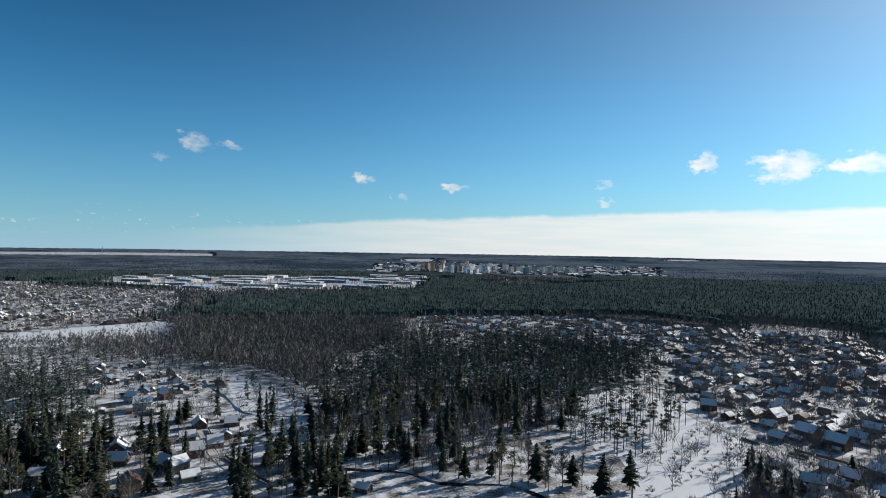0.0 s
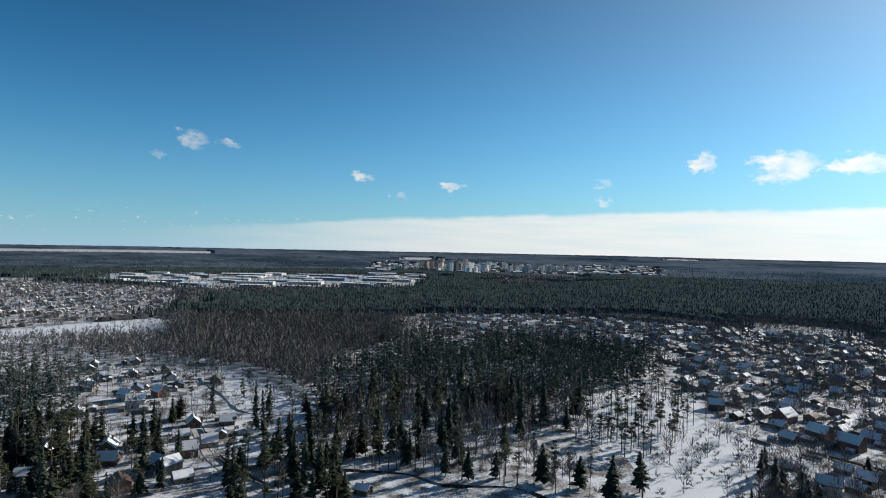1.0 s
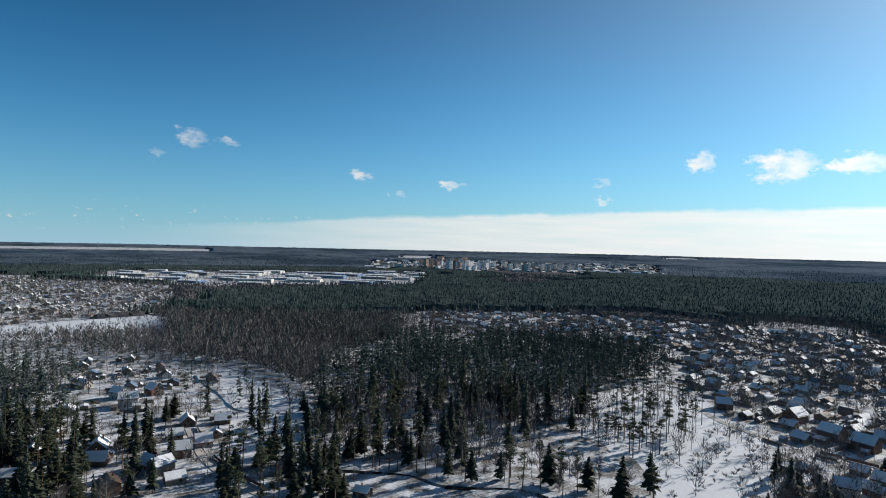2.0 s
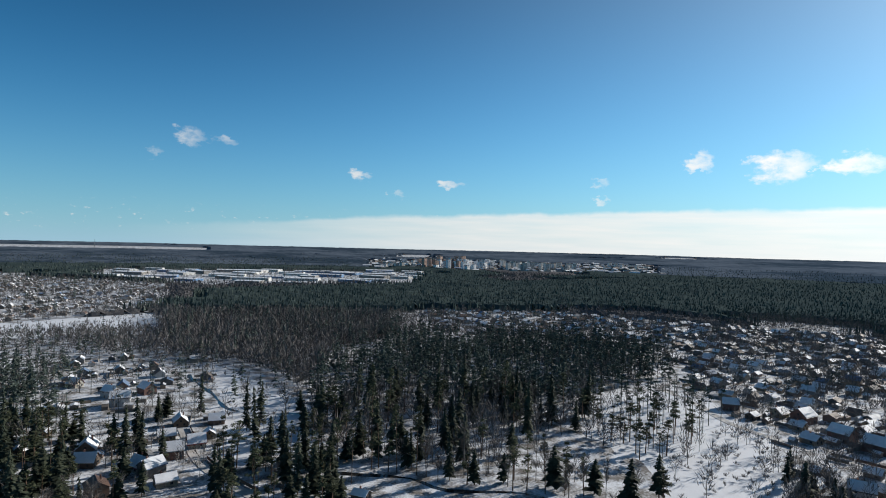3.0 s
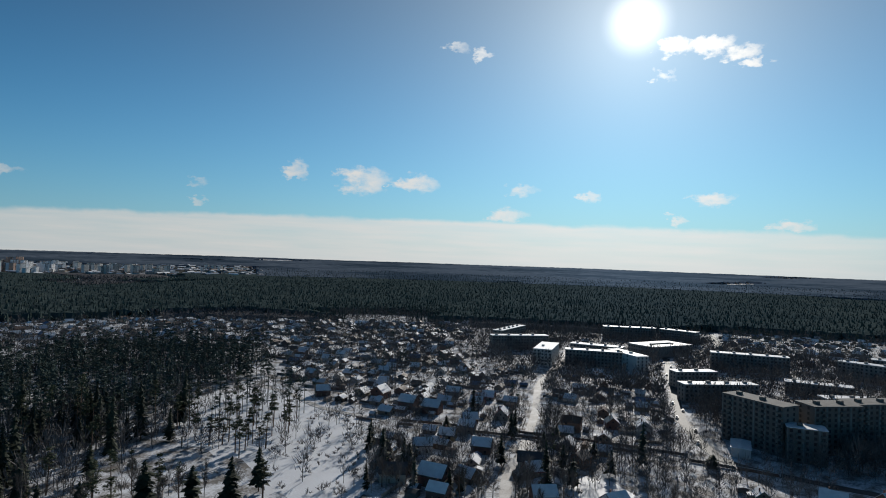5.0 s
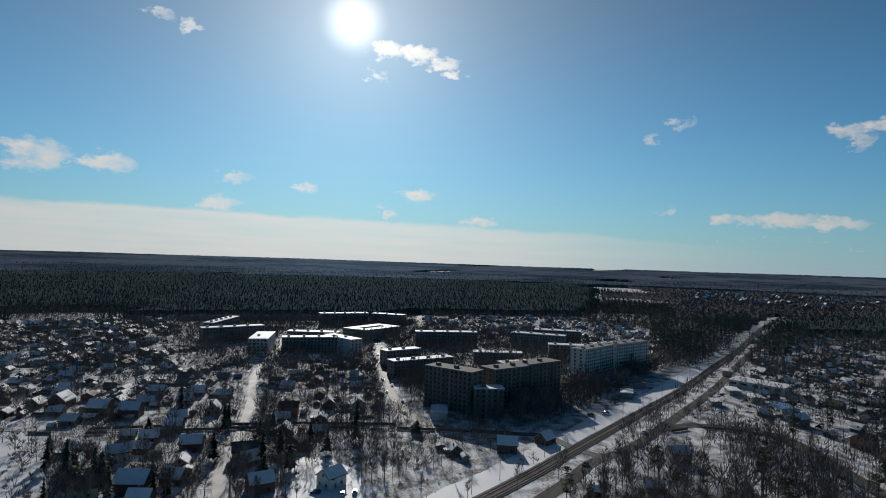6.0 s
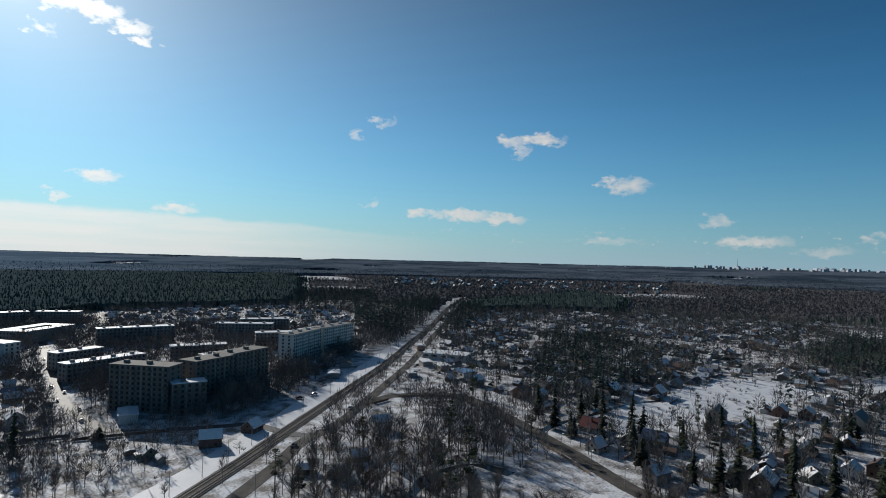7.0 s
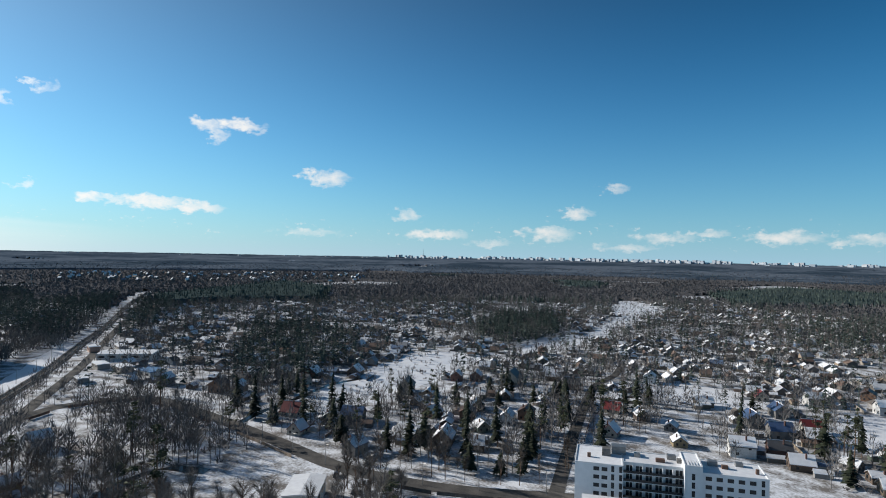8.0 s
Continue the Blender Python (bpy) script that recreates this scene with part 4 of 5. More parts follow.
def house(w, d, h, rise, coat, roof, snow, label, dormer=False, porch=False, hip=False):
    """A gabled house, ridge along y; snow: which pitches lie under snow (-1 west, 1 east, 0 both, None none)."""
    ob = thing("house", Matrix(), label, "house")
    bm = bmesh.new()
    prism(bm, [(-w / 2, -0.4), (w / 2, -0.4), (w / 2, h), (0, h + rise), (-w / 2, h)], -d / 2, d / 2)
    part("wall", bm, coat, ob)
    o, t = 0.55, 0.18
    k = rise / (w / 2)
    bm = bmesh.new()
    prism(bm, [(-w / 2 - o, h - o * k), (0, h + rise), (w / 2 + o, h - o * k), (w / 2 + o, h - o * k + t), (0, h + rise + t), (-w / 2 - o, h - o * k + t)], -d / 2 - o, d / 2 + o)
    top = part("roof", bm, roof, ob)
    for side in (-1, 1):
        if snow is not None and snow in (0, side):
            bm = bmesh.new()
            e = 0.25
            prism(bm, [(0, h + rise + t), (side * (w / 2 + o - e), h - (o - e) * k + t), (side * (w / 2 + o - e), h - (o - e) * k + t + 0.26), (0, h + rise + t + 0.3)], -d / 2 - o + 0.2, d / 2 + o - 0.2)
            part("roof_snow", bm, ROOF_SNOW, top, "thick snow on the roof")
    bm = bmesh.new()
    hull(bm, w * 0.16, w * 0.16 + 0.7, d * 0.12, d * 0.12 + 0.7, h + rise * 0.4, h + rise + 1.0, 0.04)
    part("chimney", bm, COATS["red_brick"], top)
    for y, s in ((-d / 2, -1), (d / 2, 1)):
        for x in (-w * 0.24, w * 0.24):
            part("window", boxed(x - 0.55, x + 0.55, min(y, y + s * 0.07), max(y, y + s * 0.07), 1.0, 2.3), GLASS, ob)
        part("attic_window", boxed(-0.5, 0.5, min(y, y + s * 0.07), max(y, y + s * 0.07), h + 0.2, h + 1.3), GLASS, ob)
    for x, s in ((-w / 2, -1), (w / 2, 1)):
        part("window", boxed(min(x, x + s * 0.07), max(x, x + s * 0.07), -d * 0.28, -d * 0.28 + 1.2, 1.0, 2.3), GLASS, ob)
        if h > 4.5:
            part("window", boxed(min(x, x + s * 0.07), max(x, x + s * 0.07), d * 0.2, d * 0.2 + 1.2, 3.8, 5.0), GLASS, ob)
    part("door", boxed(-w / 2 - 0.08, -w / 2, d * 0.1, d * 0.1 + 1.0, 0.1, 2.15), BOARD, ob)
    if porch:
        bm = bmesh.new()
        prism(bm, [(w / 2, -0.4), (w / 2 + 3, -0.4), (w / 2 + 3, 2.3), (w / 2, 2.8)], -d * 0.3, d * 0.2)
        stoop = part("porch", bm, coat, ob)
        bm = bmesh.new()
        prism(bm, [(w / 2 + 0.02, 2.85), (w / 2 + 3.4, 2.3), (w / 2 + 3.4, 2.6), (w / 2 + 0.02, 3.15)], -d * 0.3 - 0.3, d * 0.2 + 0.3)
        part("porch_roof", bm, ROOF_SNOW, stoop)
    return ob


KINDS = [
    house(8, 10, 3.0, 3.6, COATS["log_brown"], ROOFS["brown_metal"], 0, "brown log house with a steep snowy roof"),
    house(7, 9, 2.8, 2.4, COATS["tan_boards"], ROOFS["grey_slate"], 0, "tan boarded cottage under a snowy roof", porch=True),
    house(8.5, 10.5, 5.0, 3.2, COATS["white_render"], ROOFS["dark_slate"], 0, "white rendered two-storey house with a snowy dark roof"),
    house(9, 11, 4.6, 3.6, COATS["red_brick"], ROOFS["dark_slate"], -1, "red brick two-storey house with a dark roof"),
    house(6.5, 8, 2.6, 2.2, COATS["grey_boards"], ROOFS["grey_slate"], 0, "grey boarded cottage under a snowy roof"),
    house(8, 9, 2.9, 4.0, COATS["cream_render"], ROOFS["red_metal"], -1, "cream house with a red metal roof, half snowy"),
    house(8.5, 10, 5.2, 2.6, COATS["orange_brick"], ROOFS["brown_metal"], None, "orange brick house with a brown metal roof"),
    house(7.5, 9, 3.0, 3.0, COATS["green_boards"], ROOFS["green_metal"], 0, "green boarded cottage with a snowy roof", porch=True),
    house(8, 10, 4.8, 3.0, COATS["grey_boards"], ROOFS["blue_metal"], -1, "grey house with a blue metal roof, half snowy"),
    house(7, 8, 2.7, 2.6, COATS["yellow_boards"], ROOFS["dark_slate"], 0, "yellow boarded cottage under a snowy roof"),
    house(9, 13, 4.8, 4.0, COATS["cream_render"], ROOFS["dark_slate"], None, "large cream house with a dark steep roof"),
    house(6, 7, 2.5, 1.6, COATS["log_brown"], ROOFS["brown_metal"], 0, "small dark log hut under snow"),
]
USED = set()


def put_house(k, x, y, turn, s=1.0):
    TAKEN.append((x, y, 7.0))
    m = pose(x, y, 0, 0, 0, turn) @ Matrix.Diagonal((s, s, s, 1))
    if k in USED:
        ob = copy_thing(KINDS[k], pose(x, y, 0, 0, 0, turn))
        ob.scale = (s, s, s)
    else:
        USED.add(k)
        ob = KINDS[k]
        ob.matrix_world = m
    ob["group"] = "houses of the settlement"
    return ob


# houses that stand out: kind, place, turn
HOUSES_A = [(5, -141, 274, 62), (8, -134, 270, 150), (0, -166, 276, 100), (9, -211, 311, 20), (2, -222, 386, 75), (0, -154, 336, 30), (5, -131, 305, 120), (5, -260, 408, 80), (3, -206, 398, 55), (11, -43, 254, 70), (6, -143, 247, 40), (8, 184, 467, 20), (3, 166, 407, 75), (2, 245, 538, 30), (10, -192, 749, 60), (1, -123, 260, 130), (8, 199, 288, 35), (3, 184, 257, 40)]
HOUSES_B = [(2, 158, 272, 60), (10, 127, 248, 55), (0, 154, 231, 15), (5, 184, 221, 70), (6, 212, 218, 100), (4, 180, 297, 40), (3, 165, 196, 60), (10, 189, 228, 45), (2, 184, 176, 80), (0, 213, 303, 60), (7, 243, 255, 40), (1, 255, 238, 120), (2, 292, 55, 25), (8, 361, -40, 60), (8, 227, -62, 30), (0, 267, -149, 75), (6, 237, -161, 40), (0, 262, -119, 20)]
HOUSES_C = [(5, 196, -180, 30), (5, 226, -212, 120), (9, 171, -197, 50), (6, 176, -377, 20), (6, 394, -300, 60), (2, 272, -294, 35), (7, 230, -128, 80), (0, 210, -216, 60), (4, 189, -214, 30), (3, 262, 130, 20), (11, 230, 80, 10), (4, 226, 66, 60), (9, 246, 60, 20), (0, 285, 118, 75), (2, 100, -248, 40), (4, 118, -236, 90), (8, 92, -262, 20), (7, 130, -352, 60)]
for k, x, y, turn in HOUSES_A + HOUSES_B + HOUSES_C:
    put_house(k, x, y, turn, 0.88)

SHEDS, FARHOUSES = [], []
near_count = 0
for poly, step, turn, keep in ((VILLAGE_W, 25, 0.5, 0.75), (VILLAGE_NE, 21.5, 0.62, 0.88), (VILLAGE_SE, 21.5, 0.85, 0.8), (VILLAGE_N, 22, 0.3, 0.85), (VILLAGE_FAR, 28, 0.4, 0.85),
                               (VILLAGE_E, 25, 0.3, 0.85), (VILLAGE_M, 25, 0.68, 0.8), (VILLAGE_R, 29, 0.68, 0.75), (BLOCKS_ZONE, 30, 0.5, 0.35), (SPRUCE_B, 34, 0.4, 0.5)):
    g = grid(poly, step, 0.27, turn)
    g = g[outside(g, *MEADOWS, CONIFER_V)]
    g = g[clear(g, 5.0)]
    if poly is VILLAGE_SE:                  # plots in clusters, with open ground between
        clump = np.array([noise.noise((x * 0.012, y * 0.012, 9.1)) for x, y in g])
        g = g[clump > -0.27]
    g = g[rng.random(len(g)) < keep]
    for x, y in g:
        r = math.hypot(x - CX, y - CY)
        tr = math.degrees(turn) + (90 if rng.random() < 0.4 else 0) + rng.uniform(-8, 8)
        if r < 420 and near_count < 262:
            put_house(int(rng.choice([0, 0, 1, 1, 2, 3, 4, 4, 5, 6, 7, 8, 9, 10, 11])), float(x), float(y), tr, float(rng.uniform(0.75, 1.08)))
            near_count += 1
        else:
            TAKEN.append((float(x), float(y), 6.0))
            FARHOUSES.append((x, y, radians(tr), rng.uniform(5, 8), rng.uniform(6.5, 10), rng.uniform(2.2, 3.6), rng.uniform(1.4, 2.8)))
        for _ in range(int(rng.integers(1, 4))):
            a, q = rng.uniform(0, 6.28), rng.uniform(8, 11.5)
            SHEDS.append((x + q * math.cos(a), y + q * math.sin(a), radians(tr), rng.uniform(2.5, 5), rng.uniform(3, 6.5), rng.uniform(2.0, 2.6), rng.uniform(0.3, 1.2)))

# the distant town's low roofs
for _ in range(420):
    taz, td = radians(rng.uniform(-9.5, 19)), rng.uniform(2450, 3300)
    FARHOUSES.append((CX + td * math.sin(taz), CY + td * math.cos(taz), rng.uniform(0, 3), rng.uniform(10, 22), rng.uniform(14, 40), rng.uniform(5, 12), rng.uniform(1, 3)))
for _ in range(150):
    taz, td = radians(rng.uniform(86, 112)), rng.uniform(1600, 2200)
    FARHOUSES.append((CX + td * math.sin(taz), CY + td * math.cos(taz), rng.uniform(0, 3), rng.uniform(5, 8), rng.uniform(6, 10), rng.uniform(10, 13), rng.uniform(2, 3)))
HV = np.array([(-1, -1, -0.2), (1, -1, -0.2), (1, 1, -0.2), (-1, 1, -0.2), (-1, -1, 1), (1, -1, 1), (1, 1, 1), (-1, 1, 1), (0, -1, 2), (0, 1, 2)], float)
HF = [(0, 1, 5), (0, 5, 4), (1, 2, 6), (1, 6, 5), (2, 3, 7), (2, 7, 6), (3, 0, 4), (3, 4, 7), (4, 5, 8), (6, 7, 9)]
RV = np.array([(-1.16, -1.12, 0.84), (0, -1.12, 2.0), (0, 1.12, 2.0), (-1.16, 1.12, 0.84), (-1.16, -1.12, 0.92), (0, -1.12, 2.1), (0, 1.12, 2.1), (-1.16, 1.12, 0.92)], float)
RF = [(4, 5, 6), (4, 6, 7), (0, 4, 7), (0, 7, 3), (0, 1, 5), (0, 5, 4), (3, 7, 6), (3, 6, 2)]


def settle(name, rows, label, category):
    """Joined gabled buildings; each roof pitch is a piece of its own."""
    V, F, M, o = [], [], [], 0
    for x, y, tr, w, d, h, rise in rows:
        z0 = float(ground_z(np.array(x), np.array(y)))
        c, s = math.cos(tr), math.sin(tr)
        for base, faces, mi, sx in ((HV, HF, 0, 1), (RV, RF, 1, 1), (RV, RF, 1, -1)):
            bx, by = base[:, 0] * sx * w / 2, base[:, 1] * d / 2
            bz = np.where(base[:, 2] <= 1, base[:, 2] * h, h + (base[:, 2] - 1) * rise)
            V.append(np.column_stack([x + bx * c - by * s, y + bx * s + by * c, z0 + bz]))
            F.append(np.array(faces)[:, ::sx] + o)
            M += [mi] * len(faces)
            o += len(base)
    ob = link_mesh(name, np.vstack(V), np.vstack(F), [FAR_WALLS, FAR_ROOFS], index=M)
    return tagged(ob, label, category, kind="stuff")


settle("far_houses", FARHOUSES, "wooden houses with snowy and dark gabled roofs, close together", "houses")
SH = np.array([s[:2] for s in SHEDS])
SHEDS = [s for s, ok in zip(SHEDS, clear(SH, 1.0)) if ok]
# low fences between the gardens, past counting
V = []
for x, y, tr, *rest in FARHOUSES + SHEDS[::3]:
    if math.hypot(x - CX, y - CY) > 1100:
        continue
    q, L = tr + (math.pi / 2 if rng.random() < 0.5 else 0), rng.uniform(5, 9)
    ox, oy = x + 9.5 * math.cos(q + 1.57), y + 9.5 * math.sin(q + 1.57)
    bx = box8 * (L, 0.08, rng.uniform(1.3, 1.9))
    V.append(np.column_stack([ox + bx[:, 0] * math.cos(q) - bx[:, 1] * math.sin(q), oy + bx[:, 0] * math.sin(q) + bx[:, 1] * math.cos(q), bx[:, 2]]))
keep = clear(np.array([v[:, :2].mean(0) for v in V]), 2.0, False)
V = [v for v, ok in zip(V, keep) if ok]
tagged(link_mesh("garden_fences", np.vstack(V), np.vstack([boxf + 8 * k for k in range(len(V))]), FAR_WALLS), "dark boarded fences between small gardens", "fences", kind="stuff")
settle("sheds", SHEDS, "small sheds and greenhouses among the gardens", "sheds")

# ---- trees ----


def spruce_crown(h, r, tiers, arms):
    """Ragged whorls of drooping branches, some of them missing."""
    V, F = [], []
    foot = rng.uniform(0.08, 0.2)
    for k in range(tiers):
        f = (k + rng.uniform(0.2, 0.8)) / tiers
        z = h * (foot + (0.96 - foot) * f)
        R = r * (1 - f) ** 0.6 * rng.uniform(0.6, 1.25) + 0.25
        for a in range(arms):
            if rng.random() < 0.2:
                continue
            t = 2 * math.pi * (a + rng.uniform(-0.4, 0.4)) / arms + k * 1.3
            q = R * rng.uniform(0.35, 1.35)
            c, s = math.cos(t), math.sin(t)
            wd = q * rng.uniform(0.22, 0.42) + 0.12
            dr = q * rng.uniform(0.1, 0.6)
            lift = rng.uniform(-0.02, 0.05) * h
            n = len(V)
            V += [(0, 0, z + lift), (c * q * 0.6 - s * wd, s * q * 0.6 + c * wd, z - dr * 0.5 - 0.12 * h / tiers), (c * q, s * q, z - dr), (c * q * 0.6 + s * wd, s * q * 0.6 - c * wd, z - dr * 0.3 - 0.12 * h / tiers)]
            F += [(n, n + 1, n + 2), (n, n + 2, n + 3)]
    n = len(V)
    V += [(0.3, 0, h * 0.92), (-0.15, 0.26, h * 0.92), (-0.15, -0.26, h * 0.92), (0, 0, h * 0.985)]
    F += [(n, n + 1, n + 3), (n + 1, n + 2, n + 3), (n + 2, n, n + 3)]
    return np.array(V, float), np.array(F)


def tufts(n, centre, rad, size, flat=0.6):
    """Loose clump of small leaf sprays."""
    d = rng.normal(size=(n, 3))
    d /= np.linalg.norm(d, axis=1)[:, None]
    p = np.array(centre) + d * np.array((rad, rad, rad * flat)) * rng.uniform(0.45, 1.05, (n, 1))
    V = (p[:, None] + rng.normal(size=(n, 3, 3)) * size * np.array((1, 1, 0.6))).reshape(-1, 3)
    return V, np.arange(n * 3).reshape(-1, 3)


def pine_crown(h, r, clumps, per, size):
    out = []
    for k in range(clumps):
        f = rng.uniform(0, 1)
        z = h * (0.5 + 0.47 * f)
        q = r * (1 - f ** 2.2) * rng.uniform(0.25, 0.95)
        t = rng.uniform(0, 6.28)
        out.append(tufts(per, (q * math.cos(t), q * math.sin(t), z), r * 0.42, size))
    out.append(tufts(per, (0, 0, h * 0.97), r * 0.35, size))
    return joined(out)


def bare_limbs(h, n):
    out = [tube((0, 0, -0.3), (0.1, 0, h * 0.5), 0.17 * h / 14, 0.10 * h / 14, 5), tube((0.1, 0, h * 0.5), (0, 0.15, h * 0.95), 0.10 * h / 14, 0.02, 4)]
    tips = []
    for k in range(n):
        z = h * rng.uniform(0.28, 0.8)
        t = rng.uniform(0, 6.28)
        L = h * rng.uniform(0.16, 0.34) * (1.2 - z / h)
        e = (L * 0.5 * math.cos(t), L * 0.5 * math.sin(t), z + L * 1.1)
        out.append(tube((0.05, 0, z), e, 0.06, 0.025, 3))
        tips.append(((0.05, 0, z), e))
    return joined(out), tips


def bare_crown(h, tips, n, wide):
    V = []
    for _ in range(n):
        a, b = tips[rng.integers(len(tips))]
        f = rng.uniform(0.25, 1.0)
        p = np.array(a) * (1 - f) + np.array(b) * f
        d = np.array((p[0], p[1], 0.0)) * 0.5 / (np.hypot(p[0], p[1]) + 0.2) + rng.normal(size=3) * 0.42 + np.array((0, 0, 0.85))
        d *= h * rng.uniform(0.07, 0.16) / np.linalg.norm(d)
        w = np.cross(d, rng.normal(size=3))
        w *= wide / (np.linalg.norm(w) + 1e-9)
        V += [p - w * 0.5, p + w * 0.5, p + d]
    V = np.array(V)
    return V, np.arange(len(V)).reshape(-1, 3)


def broom(h, n, wide, low=0.22, spread=0.3):
    """A leafless crown far off: long thin sprays that rise from the stem and fan out."""
    f = rng.uniform(0, 1, n)
    a = rng.uniform(0, 6.28, n)
    out = np.stack([np.cos(a), np.sin(a), np.zeros(n)], 1)
    z = h * (low + (0.78 - low) * f)
    reach = h * spread * (0.35 + 0.65 * np.sin(np.pi * (0.15 + 0.8 * f))) * rng.uniform(0.4, 1.0, n)
    base = out * (reach * rng.uniform(0.1, 0.75, n))[:, None]
    base[:, 2] = z
    tip = out * reach[:, None] + rng.normal(size=(n, 3)) * h * 0.02
    tip[:, 2] = z + h * rng.uniform(0.12, 0.26, n)
    side = np.cross(tip - base, rng.normal(size=(n, 3)))
    side *= wide * rng.uniform(0.6, 1.3, (n, 1)) / (np.linalg.norm(side, axis=1)[:, None] + 1e-9)
    return np.stack([base - side / 2, base + side / 2, tip], 1).reshape(-1, 3), np.arange(3 * n).reshape(-1, 3)


def spire(h, r):
    """A conifer far off: two ragged three-sided tiers."""
    V, F = [], []
    for z0, z1, q in ((0.12, 0.74, 1.0), (0.5, 1.0, 0.62)):
        a = rng.uniform(0, 2.1) + np.arange(3) * 2.094 + rng.uniform(-0.3, 0.3, 3)
        k = len(V)
        V += [(math.cos(t) * r * q * w, math.sin(t) * r * q * w, h * (z0 + d)) for t, w, d in zip(a, rng.uniform(0.7, 1.25, 3), rng.uniform(-0.05, 0.08, 3))]
        V.append((rng.normal() * 0.2, rng.normal() * 0.2, h * z1))
        F += [(k, k + 1, k + 3), (k + 1, k + 2, k + 3), (k + 2, k, k + 3)]
    return np.array(V, float), np.array(F)


def tree(kind, label, trunk, trunk_mat, crown, crown_mat, group):
    ob = thing(kind, Matrix(), label, "tree", group)
    link_mesh("trunk", *trunk, trunk_mat, ob)
    link_mesh("crown", *crown, crown_mat, ob)
    return ob


SPRUCES, PINETREES, BARES = [], [], []
for k in range(6):
    h = (24, 21, 18, 26, 15, 20)[k]
    SPRUCES.append(tree("spruce", "dark green spruce standing in snow", tube((0, 0, -0.3), (0, 0, h * 0.9), 0.26, 0.04, 5), BARK,
                        spruce_crown(h, h * (0.13, 0.145, 0.165, 0.12, 0.18, 0.14)[k], 30, 9), NEEDLES, "spruces among the houses"))
for k in range(5):
    h = (23, 21, 19, 24, 17)[k]
    PINETREES.append(tree("pine", "tall pine with a bare reddish trunk and high crown", joined([tube((0, 0, -0.3), (0.2, 0, h * 0.55), 0.24, 0.16, 5), tube((0.2, 0, h * 0.55), (0, 0.2, h * 0.96), 0.16, 0.04, 4)]), BARK,
                          pine_crown(h, h * 0.105, 16, 24, 0.36), PINE, "pines on the snow"))
for k in range(6):
    h = (17, 15, 13, 19, 11, 16)[k]
    limbs, tips = bare_limbs(h, 16)
    BARES.append(tree("bare_tree", "leafless birch with thin brown twigs", limbs, BIRCH if k % 2 else BARK, bare_crown(h * 1.15, tips, 560, 0.06), BARE, "leafless trees"))

LOW = dict(spruce=[spruce_crown(20, 2.9, 8, 6) for _ in range(4)],
           pine=[joined([pine_crown(21, 2.3, 7, 8, 0.62), tube((0, 0, 0), (0, 0, 17), 0.22, 0.1, 3)]) for _ in range(4)],
           bare=[], shrub=[])
for _ in range(5):
    LOW["bare"].append(joined([tube((0, 0, 0), (0, 0, 12), 0.17, 0.05, 3), broom(16, 46, 0.3)]))
for _ in range(3):
    tips = [((0, 0, 0), (rng.normal() * 0.9, rng.normal() * 0.9, rng.uniform(1.2, 2.6))) for _ in range(7)]
    LOW["shrub"].append(bare_crown(15, tips, 34, 0.24))
# the farthest woods: a few sprays a tree
FAR = dict(conifer=[spire(15.5, 2.5) for _ in range(8)], brown=[broom(14, 9, 1.7, 0.3, 0.26) for _ in range(8)], bare=[broom(16, 20, 0.6) for _ in range(8)])


def plant(name, rows, kinds, mat, label, category):
    """Joined trees: rows of x, y, scale across, scale up."""
    if not len(rows):
        return None
    rows = np.asarray(rows, float)
    pick = rng.integers(len(kinds), size=len(rows))
    turn = rng.uniform(0, 6.28, len(rows))
    z = ground_z(rows[:, 0], rows[:, 1])
    V, F, o = [], [], 0
    for k, (v, f) in enumerate(kinds):
        s = pick == k
        n = int(s.sum())
        if not n:
            continue
        c, si = np.cos(turn[s])[:, None], np.sin(turn[s])[:, None]
        a, b = rows[s, 2:3], rows[s, 3:4]
        X = (v[:, 0] * c - v[:, 1] * si) * a + rows[s, 0:1]
        Y = (v[:, 0] * si + v[:, 1] * c) * a + rows[s, 1:2]
        Z = v[:, 2] * b + z[s][:, None]
        V.append(np.stack([X, Y, Z], -1).reshape(-1, 3))
        F.append((f[None] + (np.arange(n) * len(v))[:, None, None]).reshape(-1, 3) + o)
        o += n * len(v)
    ob = link_mesh(name, np.vstack(V), np.vstack(F), mat)
    return tagged(ob, label, category, kind="stuff")


# sow each zone: share of spruce, pine, bare, shrub
SOWN = dict(spruce=[], pine=[], bare=[], shrub=[])


def sow(poly, step, mix, tall=1.0, avoid=(), margin=0.5, patchy=0.0, circles=True, fine=0.018):
    g = grid(poly, step)
    if avoid:
        g = g[outside(g, *avoid)]
    g = g[clear(g, margin, circles)]
    if patchy:
        n = np.array([noise.noise((x * fine, y * fine, 3.3)) for x, y in g])
        g = g[n + rng.uniform(-0.25, 0.25, len(g)) > patchy]
    for (x, y), u in zip(g, rng.random(len(g))):
        acc = 0
        for kind, share in mix.items():
            acc += share
            if u < acc:
                SOWN[kind].append((x, y, tall * rng.uniform(0.85, 1.35), tall * rng.uniform(0.55, 1.25)))
                break


